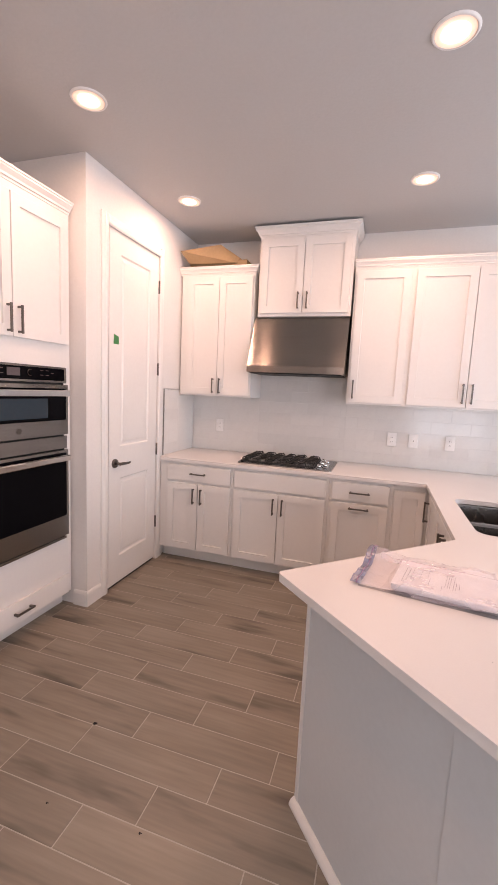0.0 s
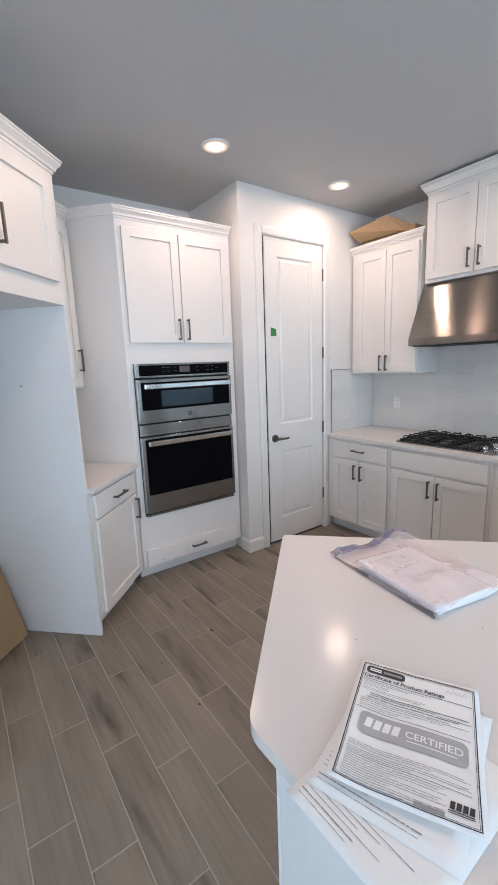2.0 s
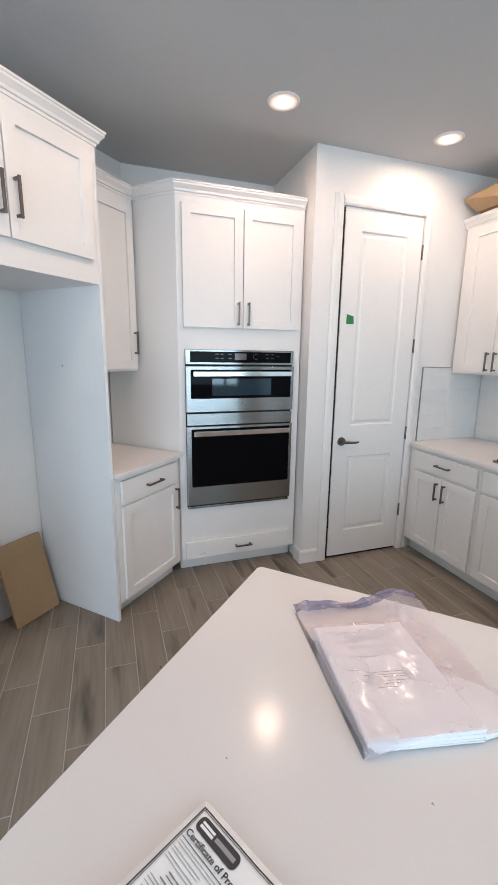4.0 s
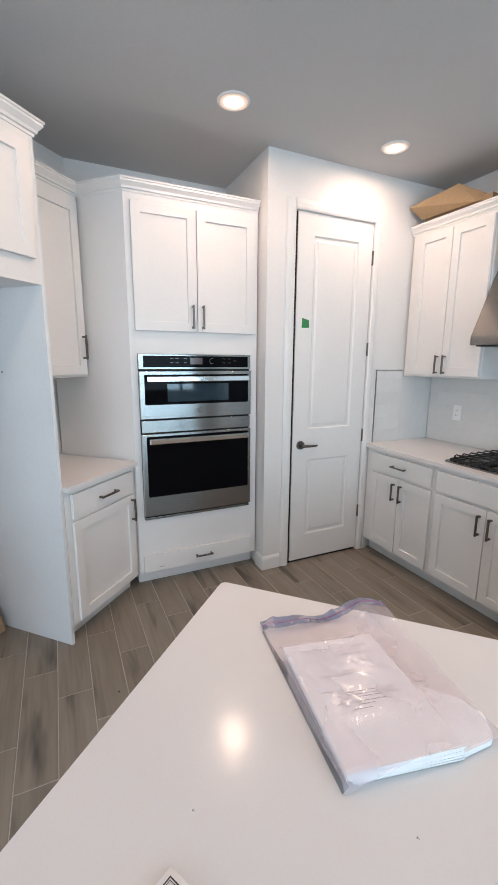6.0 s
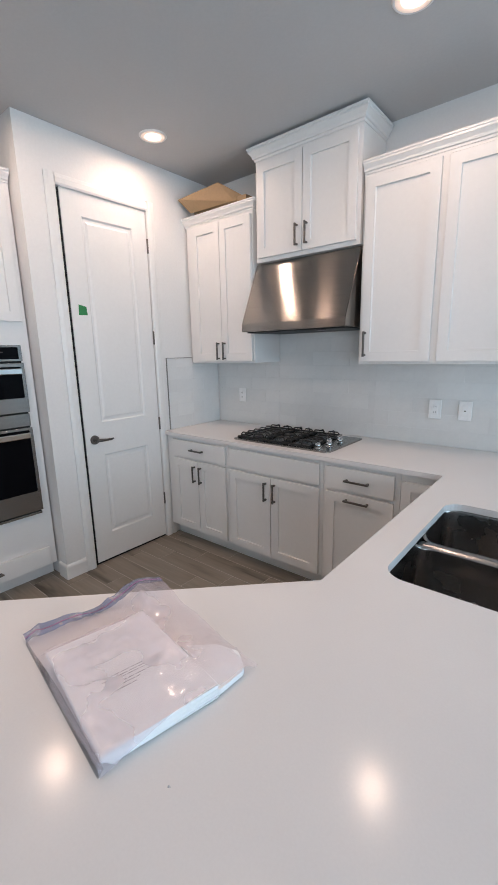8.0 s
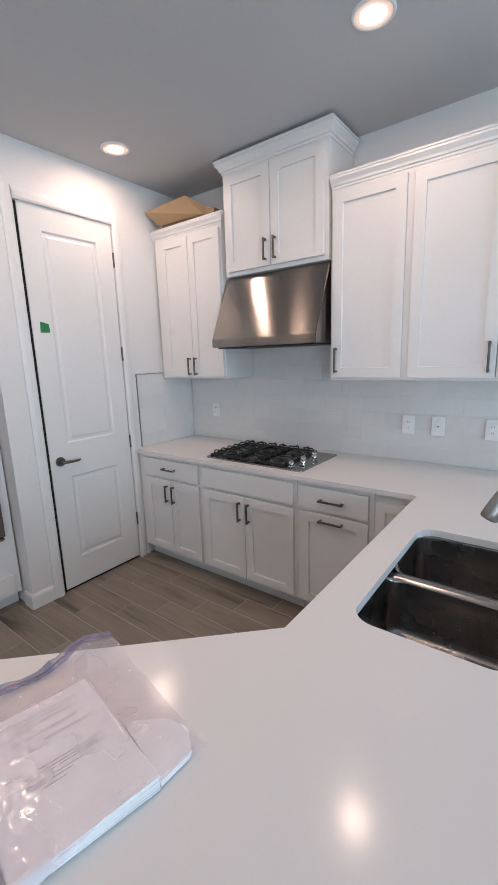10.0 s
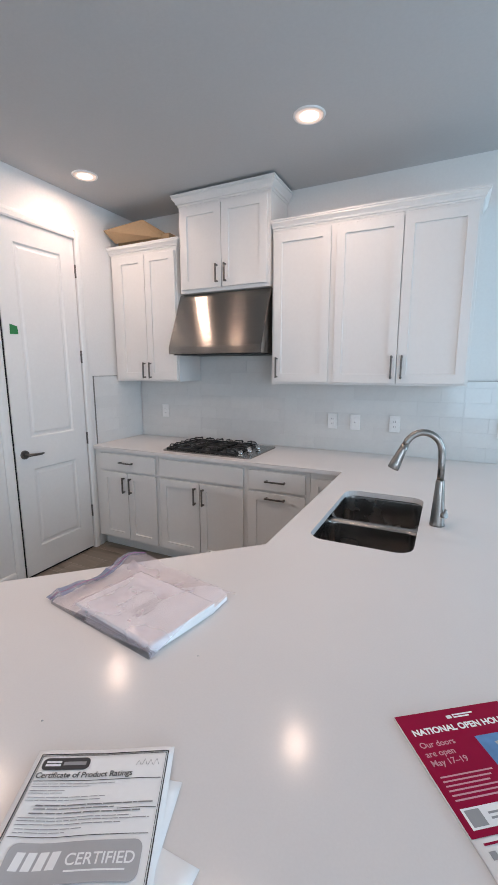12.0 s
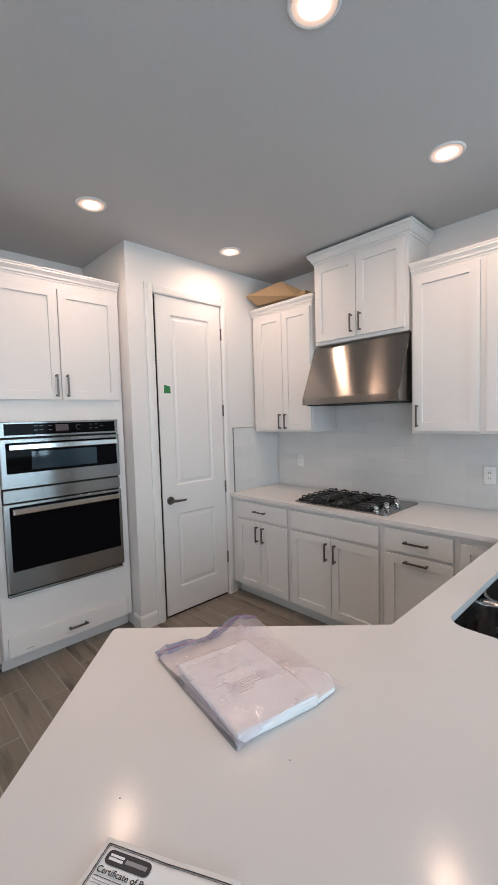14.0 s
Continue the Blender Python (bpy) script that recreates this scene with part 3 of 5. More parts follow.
for x0, x1, hx in ((0.710, 1.078, 1.044), (1.084, 1.452, 1.118)):
    d = shaker("door", base, x0, x1, 0.118, 0.702)
    pull(d, hx, 0.60, -0.02, 0.135, True)
base = thing("base_cabinet", pose(0, BF, 0), "white shaker base cabinet with a drawer over a pull-out front", "cabinet", "base cabinets")
body(base, 1.476, 1.945, 0, TOP, 0.63, 0.105)
dr = flat_front(base, 1.500, 1.916, 0.722, 0.858)
pull(dr, 1.705, 0.790, -0.02, 0.150, False)
d = shaker("door", base, 1.500, 1.916, 0.118, 0.702)
pull(d, 1.705, 0.668, -0.02, 0.150, False)
base = thing("base_cabinet", pose(0, BF, 0), "narrow white shaker corner base cabinet", "cabinet", "base cabinets")
body(base, 1.947, 2.20, 0, TOP, 0.63, 0.105)
shaker("door", base, 1.955, 2.165, 0.118, 0.842, 0.05)

# wall cabinets
UF, UD = 4.672, 0.318
up = thing("wall_cabinet", pose(0, UF, 0), "white two-door shaker wall cabinet with crown moulding", "cabinet", "wall cabinets")
body(up, 0.014, 0.698, 1.452, 2.530, UD)
for x0, x1, hx in ((0.082, 0.380, 0.350), (0.384, 0.684, 0.414)):
    d = shaker("door", up, x0, x1, 1.466, 2.484)
    pull(d, hx, 1.545, -0.02, 0.135, True)
crown(up, [(0.698, UD), (0.698, 0.0), (0.0, 0.0)], 2.506, 0.72)
hc = thing("wall_cabinet", pose(0, UF - 0.005, 0), "white two-door shaker cabinet above the range hood, crowned to the ceiling", "cabinet", "wall cabinets")
body(hc, 0.735, 1.512, 2.146, 2.84, UD + 0.005)
for x0, x1, hx in ((0.756, 1.116, 1.082), (1.121, 1.490, 1.156)):
    d = shaker("door", hc, x0, x1, 2.172, 2.762)
    pull(d, hx, 2.268, -0.02, 0.135, True)
crown(hc, [(1.512, UD), (1.512, 0.0), (0.735, 0.0), (0.735, UD)], 2.784, 0.88)
up = thing("wall_cabinet", pose(0, UF, 0), "wide white three-door shaker wall cabinet with crown moulding", "cabinet", "wall cabinets")
body(up, 1.528, 2.828, 1.447, 2.530, UD)
for x0, x1, hx in ((1.545, 1.952, 1.575), (1.989, 2.406, 2.378), (2.411, 2.812, 2.441)):
    d = shaker("door", up, x0, x1, 1.462, 2.484)
    pull(d, hx, 1.565, -0.02, 0.150, True)
crown(up, [(2.828, UD), (2.828, 0.0), (1.528, 0.0)], 2.506, 0.72)

# tall oven cabinet
OX, OY0, OY1 = -0.118, 2.515, 3.392
tall = thing("oven_cabinet", pose(OX, OY0, 0, 0, 0, 90), "tall white cabinet holding a double wall oven, with crown moulding", "cabinet")
w = OY1 - OY0
bm = bmesh.new()
prism(bm, [(0, 0.105), (0, 2.55), (0.60, 2.55), (0.60, 0), (0.075, 0), (0.075, 0.105)], 0.0, w)
part("body", bm, M_CAB, tall)
for x0, x1, hx in ((0.036, 0.436, 0.404), (0.442, 0.846, 0.474)):
    d = shaker("door", tall, x0, x1, 1.745, 2.482)
    pull(d, hx, 1.838, -0.02, 0.150, True)
dr = flat_front(tall, 0.026, 0.832, 0.112, 0.240)
pull(dr, 0.455, 0.176, -0.02, 0.130, False)
bm = bmesh.new()
tube(bm, [(0.122, -0.0202, 0.138), (0.138, -0.0202, 0.1405), (0.158, -0.0202, 0.141), (0.172, -0.0202, 0.139)], [0.0008, 0.0014, 0.0016, 0.0006], 6)
part("scuff_mark", bm, M_PULL, dr, "short dark scuff on the paint")
bm = bmesh.new()
moulding(bm, [(-0.43, 0.43), (0.0, 0.0), (w, 0.0)], [(o * 0.8, 2.528 + h * 0.74) for o, h in CROWN])
part("crown_moulding", bm, M_CAB, tall)
bm = bmesh.new()
slab(bm, [(0.0, 0.001), (-0.43, 0.431), (-0.43, 0.46), (0.0, 0.46)], 0.105, 2.548)
part("side_panel", bm, M_CAB, tall, "angled white side panel")

# diagonal base and wall cabinet
BW = 0.61
base = thing("base_cabinet", DIAG.copy(), "white shaker base cabinet set diagonally, drawer over one door", "cabinet")
body(base, 0.004, BW, 0, TOP, 0.60, 0.105)
dr = flat_front(base, 0.044, 0.572, 0.722, 0.858)
pull(dr, 0.318, 0.785, -0.02, 0.150, False)
d = shaker("door", base, 0.044, 0.572, 0.118, 0.702)
pull(d, 0.544, 0.605, -0.02, 0.150, True)
top = thing("side_countertop", DIAG.copy(), "short white quartz countertop beside the fridge space", "countertop")
bm = bmesh.new()
slab(bm, [(0.003, -0.035), (0.612, -0.035), (0.612, 0.615), (0.003, 0.615)], TOP + 0.002, K)
part("slab", bm, M_QUARTZ, top)
up = thing("wall_cabinet", DIAG.copy(), "white one-door shaker wall cabinet set diagonally", "cabinet")
bm = bmesh.new()
box(bm, 0.004, 0.610, 0.322, 0.615, 1.455, 2.55, 0.001)
part("body", bm, M_CAB, up)
d = shaker("door", up, 0.03, 0.592, 1.470, 2.490)
d.location = (0, 0.322, 0)
pull(d, 0.565, 1.640, -0.02, 0.150, True)
bm = bmesh.new()
moulding(bm, [(0.0, 0.322), (0.612, 0.322)], [(o * 0.8, 2.528 + h * 0.74) for o, h in CROWN])
part("crown_moulding", bm, M_CAB, up)

# fridge surround
FW = 0.965
fs = thing("fridge_surround", DIAG.copy(), "white fridge surround with a bridge cabinet over an empty bay", "cabinet")
for x0, x1 in ((-0.020, 0.0), (-FW - 0.02, -FW)):
    bm = bmesh.new()
    box(bm, x0, x1, 0, 0.615, 0, 2.55, 0.001)
    part("side_panel", bm, M_PANEL, fs, "pale grey-white side panel")
bm = bmesh.new()
cyl(bm, (-0.0195, 0.311, 1.50), (-0.0208, 0.311, 1.50), 0.0045, 0.0045, 12)
part("screw_hole", bm, M_PULL, fs, "small dark drilled hole")
bm = bmesh.new()
box(bm, -FW, -0.02, 0.0, 0.615, 1.905, 2.55, 0.001)
part("body", bm, M_CAB, fs)
for x0, x1, hx in ((-0.935, -0.488, -0.52), (-0.482, -0.055, -0.45)):
    d = shaker("door", fs, x0, x1, 2.012, 2.490)
    pull(d, hx, 2.165, -0.02, 0.155, True)
crown(fs, [(0.002, 0.615), (0.002, 0.0), (-FW - 0.02, 0.0), (-FW - 0.02, 0.615)], 2.528, 0.76)


# ---- countertop and peninsula ----
SLAB = [(0.004, 4.322), (2.160, 4.322), (2.160, 3.118), (1.517, 2.492), (2.129, 1.880), (3.46, 1.880), (3.46, BACK - 0.003), (0.004, BACK - 0.003)]
SINK = (2.276, 2.660, 3.250, 3.955)
ct = thing("countertop", pose(0, 0, 0), "white speckled quartz countertop running into an angled peninsula", "countertop")
bm = bmesh.new()
outline = arc_corner(SLAB, [0, 0, 0, 0.018, 0.075, 0.05, 0, 0])
x0, x1, y0, y1 = SINK
hole = arc_corner([(x0, y0), (x1, y0), (x1, y1), (x0, y1)], [0.065] * 4)
slab(bm, outline, TOP + 0.002, K, [hole])
ob = part("slab", bm, M_QUARTZ, ct)
bev = ob.modifiers.new("edge", "BEVEL")
bev.width, bev.segments, bev.limit_method, bev.angle_limit = 0.003, 2, "ANGLE", radians(50)

pen = thing("peninsula_cabinet", pose(0, 0, 0), "white peninsula base with plain back panels and a shoe moulding", "cabinet")
A = Vector((1.616, 2.557))
B = Vector((2.136, 1.943))
C = A.lerp(B, 0.76)
RING = [A, B, Vector((3.10, 1.943)), Vector((3.10, BACK - 0.005)), Vector((2.80, BACK - 0.005)), Vector((2.80, 4.36)), Vector((2.205, 4.36)), Vector((2.205, 3.16))]
for name, a, b, mat in (("back_panel", A, C, M_BACKPANEL_SHADED), ("corner_board", C, B, M_BACKPANEL_SHADED), ("side_panel", RING[2], RING[3], M_PANEL),
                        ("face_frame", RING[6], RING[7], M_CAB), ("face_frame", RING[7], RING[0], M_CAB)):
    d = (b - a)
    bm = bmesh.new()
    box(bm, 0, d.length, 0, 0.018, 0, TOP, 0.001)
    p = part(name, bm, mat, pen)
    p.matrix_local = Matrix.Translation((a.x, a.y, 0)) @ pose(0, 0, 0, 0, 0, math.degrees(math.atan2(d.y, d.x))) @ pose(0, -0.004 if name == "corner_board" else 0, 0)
bm = bmesh.new()
box(bm, -0.014, 0.006, -0.005, 0.010, 0, TOP, 0.002)
p = part("corner_trim", bm, M_TRIM, pen)
p.matrix_local = Matrix.Translation((A.x, A.y, 0)) @ pose(0, 0, 0, 0, 0, -49.7) @ pose(0.02, 0.002, 0)
bm = bmesh.new()
moulding(bm, [RING[1] + (RING[0] - RING[1]) * 0.08, RING[0]][::-1], SHOE)
part("shoe_moulding", bm, M_TRIM, pen)
bm = bmesh.new()
box(bm, 2.140, 3.118, 1.943, 2.010, 0, TOP, 0.002)
part("end_panel", bm, M_PANEL, pen)
# fronts on the sink side
face = Matrix.Translation((2.205, 4.33, 0)) @ pose(0, 0, 0, 0, 0, -90)
for x0, x1, hx in ((0.02, 0.40, 0.055), (0.41, 0.80, 0.765), (0.81, 1.16, 0.84)):
    d = shaker("door", pen, x0, x1, 0.118, 0.842)
    d.matrix_local = face
    pull(d, hx, 0.72, -0.02, 0.150, True)
face = Matrix.Translation((2.205, 3.16, 0)) @ pose(0, 0, 0, 0, 0, -135)
for x0, x1, hx in ((0.03, 0.42, 0.39), (0.425, 0.82, 0.455)):
    d = shaker("door", pen, x0, x1, 0.118, 0.842)
    d.matrix_local = face
    pull(d, hx, 0.72, -0.02, 0.150, True)


# ---- sink and faucet ----
def bowl(parent, x0, x1, y0, y1, depth, shared):
    """One sink bowl: rounded walls that ease into a slightly smaller floor, with a drain."""
    bm = bmesh.new()
    cx, cy = (x0 + x1) / 2, (y0 + y1) / 2
    rings = []
    rim = arc_corner([(x0, y0), (x1, y0), (x1, y1), (x0, y1)], [0.065] * 4, 8)
    for s, z in ((1.06, 0), (1.0, 0), (0.99, -0.012), (0.985, -0.5 * depth), (0.975, -0.88 * depth), (0.95, -0.97 * depth), (0.90, -depth), (0.2, -depth - 0.004)):
        rings.append([bm.verts.new((cx + (p[0] - cx) * s, cy + (p[1] - cy) * s, TOP + min(z, z * 0.8 - 0.022 * min(1, max(0, 1.5 - abs(p[1] - shared) / 0.03))))) for p in rim])
    for a, b in zip(rings, rings[1:]):
        for k in range(len(rim)):
            bm.faces.new((a[k], a[(k + 1) % len(rim)], b[(k + 1) % len(rim)], b[k])).smooth = True
    bm.faces.new(rings[-1])
    bmesh.ops.recalc_face_normals(bm, faces=bm.faces)
    for f in bm.faces:
        f.normal_flip()
    ob = part("bowl", bm, M_SINK, parent)
    bm = bmesh.new()
    cyl(bm, (cx, cy, TOP - depth - 0.004), (cx, cy, TOP - depth + 0.001), 0.042, 0.040, 24)
    cyl(bm, (cx, cy, TOP - depth + 0.001), (cx, cy, TOP - depth + 0.004), 0.026, 0.022, 20)
    part("drain", bm, M_CHROME, ob, "polished drain strainer")


sink = thing("sink", pose(0, 0, 0), "undermount double-bowl stainless steel kitchen sink", "sink")
x0, x1, y0, y1 = SINK
bowl(sink, x0 - 0.012, x1 + 0.012, y0 - 0.012, 3.603, 0.21, 3.603)
bowl(sink, x0 - 0.012, x1 + 0.012, 3.645, y1 + 0.012, 0.21, 3.645)
bm = bmesh.new()
box(bm, x0 - 0.012, x1 + 0.012, 3.602, 3.646, TOP - 0.050, TOP - 0.020, 0.012)
for ex in (x0 - 0.017, x1 + 0.012):
    box(bm, ex, ex + 0.005, 3.50, 3.75, TOP - 0.09, TOP + 0.001, 0.001)
part("divider", bm, M_SINK, sink)

fau = thing("faucet", pose(2.727, 3.60, K), "brushed nickel pull-down gooseneck kitchen faucet", "faucet")
bm = bmesh.new()
tube(bm, [(0, 0, 0), (0, 0, 0.004), (0, 0, 0.03), (0, 0, 0.10), (0, 0, 0.19), (0, 0, 0.195)], [0.029, 0.029, 0.027, 0.0225, 0.017, 0.0155], 24)
part("body", bm, M_NICKEL, fau)
bm = bmesh.new()
path = [(0, 0, 0.19), (0, 0, 0.26), (-0.002, 0, 0.30)]
for k in range(0, 13):
    a = radians(k * 13.4)
    path.append((-0.074 + 0.072 * math.cos(a), -0.003 * k, 0.303 + 0.086 * math.sin(a)))
tube(bm, path, [0.0138] * len(path), 18)
part("gooseneck", bm, M_NICKEL, fau)
e = Vector(path[-1])
d = (e - Vector(path[-2])).normalized()
bm = bmesh.new()
tube(bm, [e - d * 0.003, e + d * 0.02, e + d * 0.080, e + d * 0.102, e + d * 0.106], [0.0155, 0.0165, 0.0225, 0.0235, 0.021], 20)
part("spray_head", bm, M_NICKEL, fau)
bm = bmesh.new()
cyl(bm, (0.012, -0.010, 0.050), (0.032, -0.024, 0.054), 0.0135, 0.012)
tube(bm, [(0.026, -0.020, 0.054), (0.027, -0.021, 0.066), (0.029, -0.023, 0.078)], [0.0065, 0.006, 0.005], 12)
part("lever", bm, M_NICKEL, fau)


# ---- cooktop ----
CX0, CX1, CY0, CY1 = 0.700, 1.478, 4.395, 4.895
ck = thing("gas_cooktop", pose(0, 0, K), "stainless gas cooktop with black cast-iron grates", "cooktop")
bm = bmesh.new()
slab(bm, arc_corner([(CX0, CY0), (CX1, CY0), (CX1, CY1), (CX0, CY1)], [0.02] * 4), 0.0, 0.010)
part("tray", bm, M_STEEL, ck)
bm = bmesh.new()
slab(bm, arc_corner([(CX0 + 0.022, CY0 + 0.028), (1.335, CY0 + 0.028), (1.335, CY1 - 0.028), (CX0 + 0.022, CY1 - 0.028)], [0.02] * 4), 0.010, 0.0112)
part("burner_deck", bm, M_DECK, ck, "dark burner deck")
burners = [(0.83, 4.53, 0.042), (0.83, 4.77, 0.034), (1.03, 4.65, 0.052), (1.22, 4.53, 0.034), (1.22, 4.77, 0.042)]
for bx, by, r in burners:
    bm = bmesh.new()
    cyl(bm, (bx, by, 0.010), (bx, by, 0.014), r * 1.5, r * 1.4, 28)
    cyl(bm, (bx, by, 0.014), (bx, by, 0.026), r, r * 0.92, 28)
    b = part("burner", bm, M_BURNER, ck)
    bm = bmesh.new()
    cyl(bm, (bx, by, 0.026), (bx, by, 0.033), r * 0.86, r * 0.80, 28)
    part("burner_cap", bm, M_IRON, b, "black enamel burner cap")
for gx0, gx1 in ((0.722, 0.935), (0.940, 1.115), (1.120, 1.333)):
    bm = bmesh.new()
    t, low, high = 0.0055, 0.022, 0.046
    front, back = CY0 + 0.032, CY1 - 0.032
    for y in (front, back):
        box(bm, gx0, gx1, y - t, y + t, low - 0.008, low + 0.004, 0.002)
    for x in (gx0 + t, gx1 - t):
        box(bm, x - t, x + t, front, back, low - 0.008, low + 0.004, 0.002)
        for y in (front, back):
            box(bm, x - t, x + t, y - t, y + t, 0.011, low - 0.006)
    mid = (gx0 + gx1) / 2
    for n in range(6):
        y = front + (back - front) * (n + 0.5) / 6
        for a, e in ((gx0 + t, mid - 0.016), (gx1 - t, mid + 0.016)):
            d = 1 if e > a else -1
            tube(bm, [(a, y, low - 0.002), (a, y, high - 0.010), (a + d * 0.010, y, high), (e - d * 0.012, y, high), (e, y, high - 0.006)], [0.0052, 0.0052, 0.005, 0.005, 0.004], 6)
    for x in (gx0 + (gx1 - gx0) * 0.3, gx0 + (gx1 - gx0) * 0.7):
        for a, d in ((front, 1), (back, -1)):
            tube(bm, [(x, a, low - 0.002), (x, a, high - 0.008), (x, a + d * 0.010, high + 0.002), (x, a + d * 0.060, high + 0.001)], [0.0052, 0.0052, 0.005, 0.0045], 6)
    part("grate", bm, M_IRON, ck, "black cast-iron grate")
for kx, ky in ((1.372, 4.455), (1.412, 4.53), (1.372, 4.605), (1.412, 4.68), (1.372, 4.755)):
    bm = bmesh.new()
    cyl(bm, (kx, ky, 0.010), (kx, ky, 0.015), 0.023, 0.022, 24)
    cyl(bm, (kx, ky, 0.015), (kx, ky, 0.040), 0.019, 0.016, 24)
    box(bm, kx - 0.003, kx + 0.003, ky - 0.016, ky + 0.016, 0.038, 0.046, 0.001)
    part("knob", bm, M_CHROME, ck, "polished metal knob")


# ---- range hood ----
hood = thing("range_hood", pose(0, 0, 0), "sloped brushed stainless steel range hood", "range hood")
bm = bmesh.new()
prism(bm, [(4.985, 1.672), (4.985, 2.142), (4.700, 2.142), (4.515, 1.725), (4.515, 1.672)], 0.706, 1.508)
ed = [e for e in bm.edges]
bmesh.ops.bevel(bm, geom=ed, offset=0.003, segments=2, affect="EDGES")
part("canopy", bm, M_HOOD, hood)
bm = bmesh.new()
box(bm, 0.72, 1.482, 4.56, 4.96, 1.664, 1.6715)
part("filter", bm, M_IRON, hood, "dark filter screen under the hood")
for fx in (0.90, 1.30):
    bm = bmesh.new()
    cyl(bm, (fx, 4.60, 1.664), (fx, 4.60, 1.659), 0.03, 0.028, 24)
    part("lamp_lens", bm, M_DISPLAY, hood, "small round lamp lens")


# ---- double wall oven ----
ov = thing("wall_oven", pose(OX, 2.558, 0.498, 0, 0, 90), "stainless double wall oven with microwave above, black glass doors", "oven")
W, H = 0.772, 1.105
bm = bmesh.new()
box(bm, 0, W, -0.006, 0.0, 0, H), box(bm, 0.01, W - 0.01, -0.010, -0.006, 0.02, H - 0.01)
part("chassis", bm, M_DARK, ov, "dark recess between the oven doors")
block("control_frame", M_STEEL, ov, (0, W, -0.030, -0.008, 1.008, H), 0.002)
panel = block("control_panel", M_BLACK, ov, (0.030, W - 0.022, -0.034, -0.0295, 1.022, H - 0.012), 0.001, "black glass control panel")
block("display", M_DISPLAY, panel, (0.335, 0.418, -0.0355, -0.0338, 1.040, 1.083), 0)
bm = bmesh.new()
cyl(bm, (0.487, -0.034, 1.062), (0.487, -0.050, 1.062), 0.017, 0.0155, 28)
part("dial", bm, M_BLACK, panel, "black control dial")
bm = bmesh.new()
cyl(bm, (0.487, -0.034, 1.062), (0.487, -0.038, 1.062), 0.0185, 0.0185, 28)
part("dial_ring", bm, M_PULL, panel, "metal ring round the dial")
for bx, bz in ((0.20, 1.075), (0.20, 1.048), (0.235, 1.075), (0.235, 1.048), (0.29, 1.075), (0.29, 1.048), (0.56, 1.075), (0.56, 1.048), (0.60, 1.075), (0.60, 1.048), (0.64, 1.062)):
    block("key_mark", M_DISPLAY, panel, (bx, bx + 0.022, -0.0352, -0.0338, bz, bz + 0.004), 0)


def oven_door(z0, z1, glass, window_box, handle_z):
    d = block("door", M_STEEL, ov, (0, W, -0.042, -0.010, z0, z1), 0.003)
    bm = bmesh.new()
    slab(bm, arc_corner([(0.030, glass[0]), (W - 0.022, glass[0]), (W - 0.022, glass[1]), (0.030, glass[1])], [0.008] * 4), 0.0415, 0.0445)
    g = part("door_glass", bm, M_BLACK, d, "black oven door glass")
    g.matrix_local = pose(0, 0, 0, 90)
    if window_box:
        bm = bmesh.new()
        box(bm, window_box[0], window_box[1], -0.0458, -0.0443, window_box[2], window_box[3], 0)
        part("inner_window", bm, M_INNER, d, "paler see-through window")
    bm = bmesh.new()
    box(bm, 0.040, W - 0.034, -0.092, -0.070, handle_z - 0.019, handle_z + 0.019, 0.006)
    for x in (0.058, W - 0.052):
        box(bm, x - 0.012, x + 0.012, -0.072, -0.042, handle_z - 0.012, handle_z + 0.012, 0.002)
    part("handle", bm, M_CHROME, d, "flat polished steel bar handle")
    return d


mw = oven_door(0.690, 0.998, (0.782, 0.975), (0.175, 0.600, 0.800, 0.915), 0.948)
bm = bmesh.new()
cyl(bm, (0.395, -0.042, 0.735), (0.395, -0.0445, 0.735), 0.017, 0.0165, 28)
part("badge", bm, M_PULL, mw, "round metal badge")
block("trim_strip", M_STEEL, ov, (0.004, W - 0.004, -0.036, -0.010, 0.600, 0.680), 0.002)
oven_door(0.030, 0.592, (0.165, 0.575), None, 0.548)
block("base_vent", M_STEEL, ov, (0.002, W - 0.002, -0.024, -0.008, 0.0, 0.016), 0.002)


# ---- ceiling lights ----
for n, (lx, ly) in enumerate(LAMPS):
    if n == 0:
        first = thing("recessed_light", pose(lx, ly, CEIL), "round recessed ceiling light, lit, with a white trim ring", "light", "recessed ceiling lights")
        bm = bmesh.new()
        prof = [(0.073, -0.003), (0.076, -0.008), (0.084, -0.005), (0.087, 0.0)]
        rings = [[bm.verts.new((r * math.cos(t), r * math.sin(t), z)) for t in (2 * math.pi * k / 40 for k in range(40))] for r, z in prof]
        for a, b in zip(rings, rings[1:]):
            for k in range(40):
                bm.faces.new((a[k], a[(k + 1) % 40], b[(k + 1) % 40], b[k])).smooth = True
        bmesh.ops.recalc_face_normals(bm, faces=bm.faces)
        part("trim_ring", bm, M_PLASTIC, first)
        bm = bmesh.new()
        cyl(bm, (0, 0, -0.002), (0, 0, -0.006), 0.073, 0.073, 40)
        part("diffuser", bm, M_GLOW, first, "glowing white diffuser")
    else:
        copy_thing(first, pose(lx, ly, CEIL))


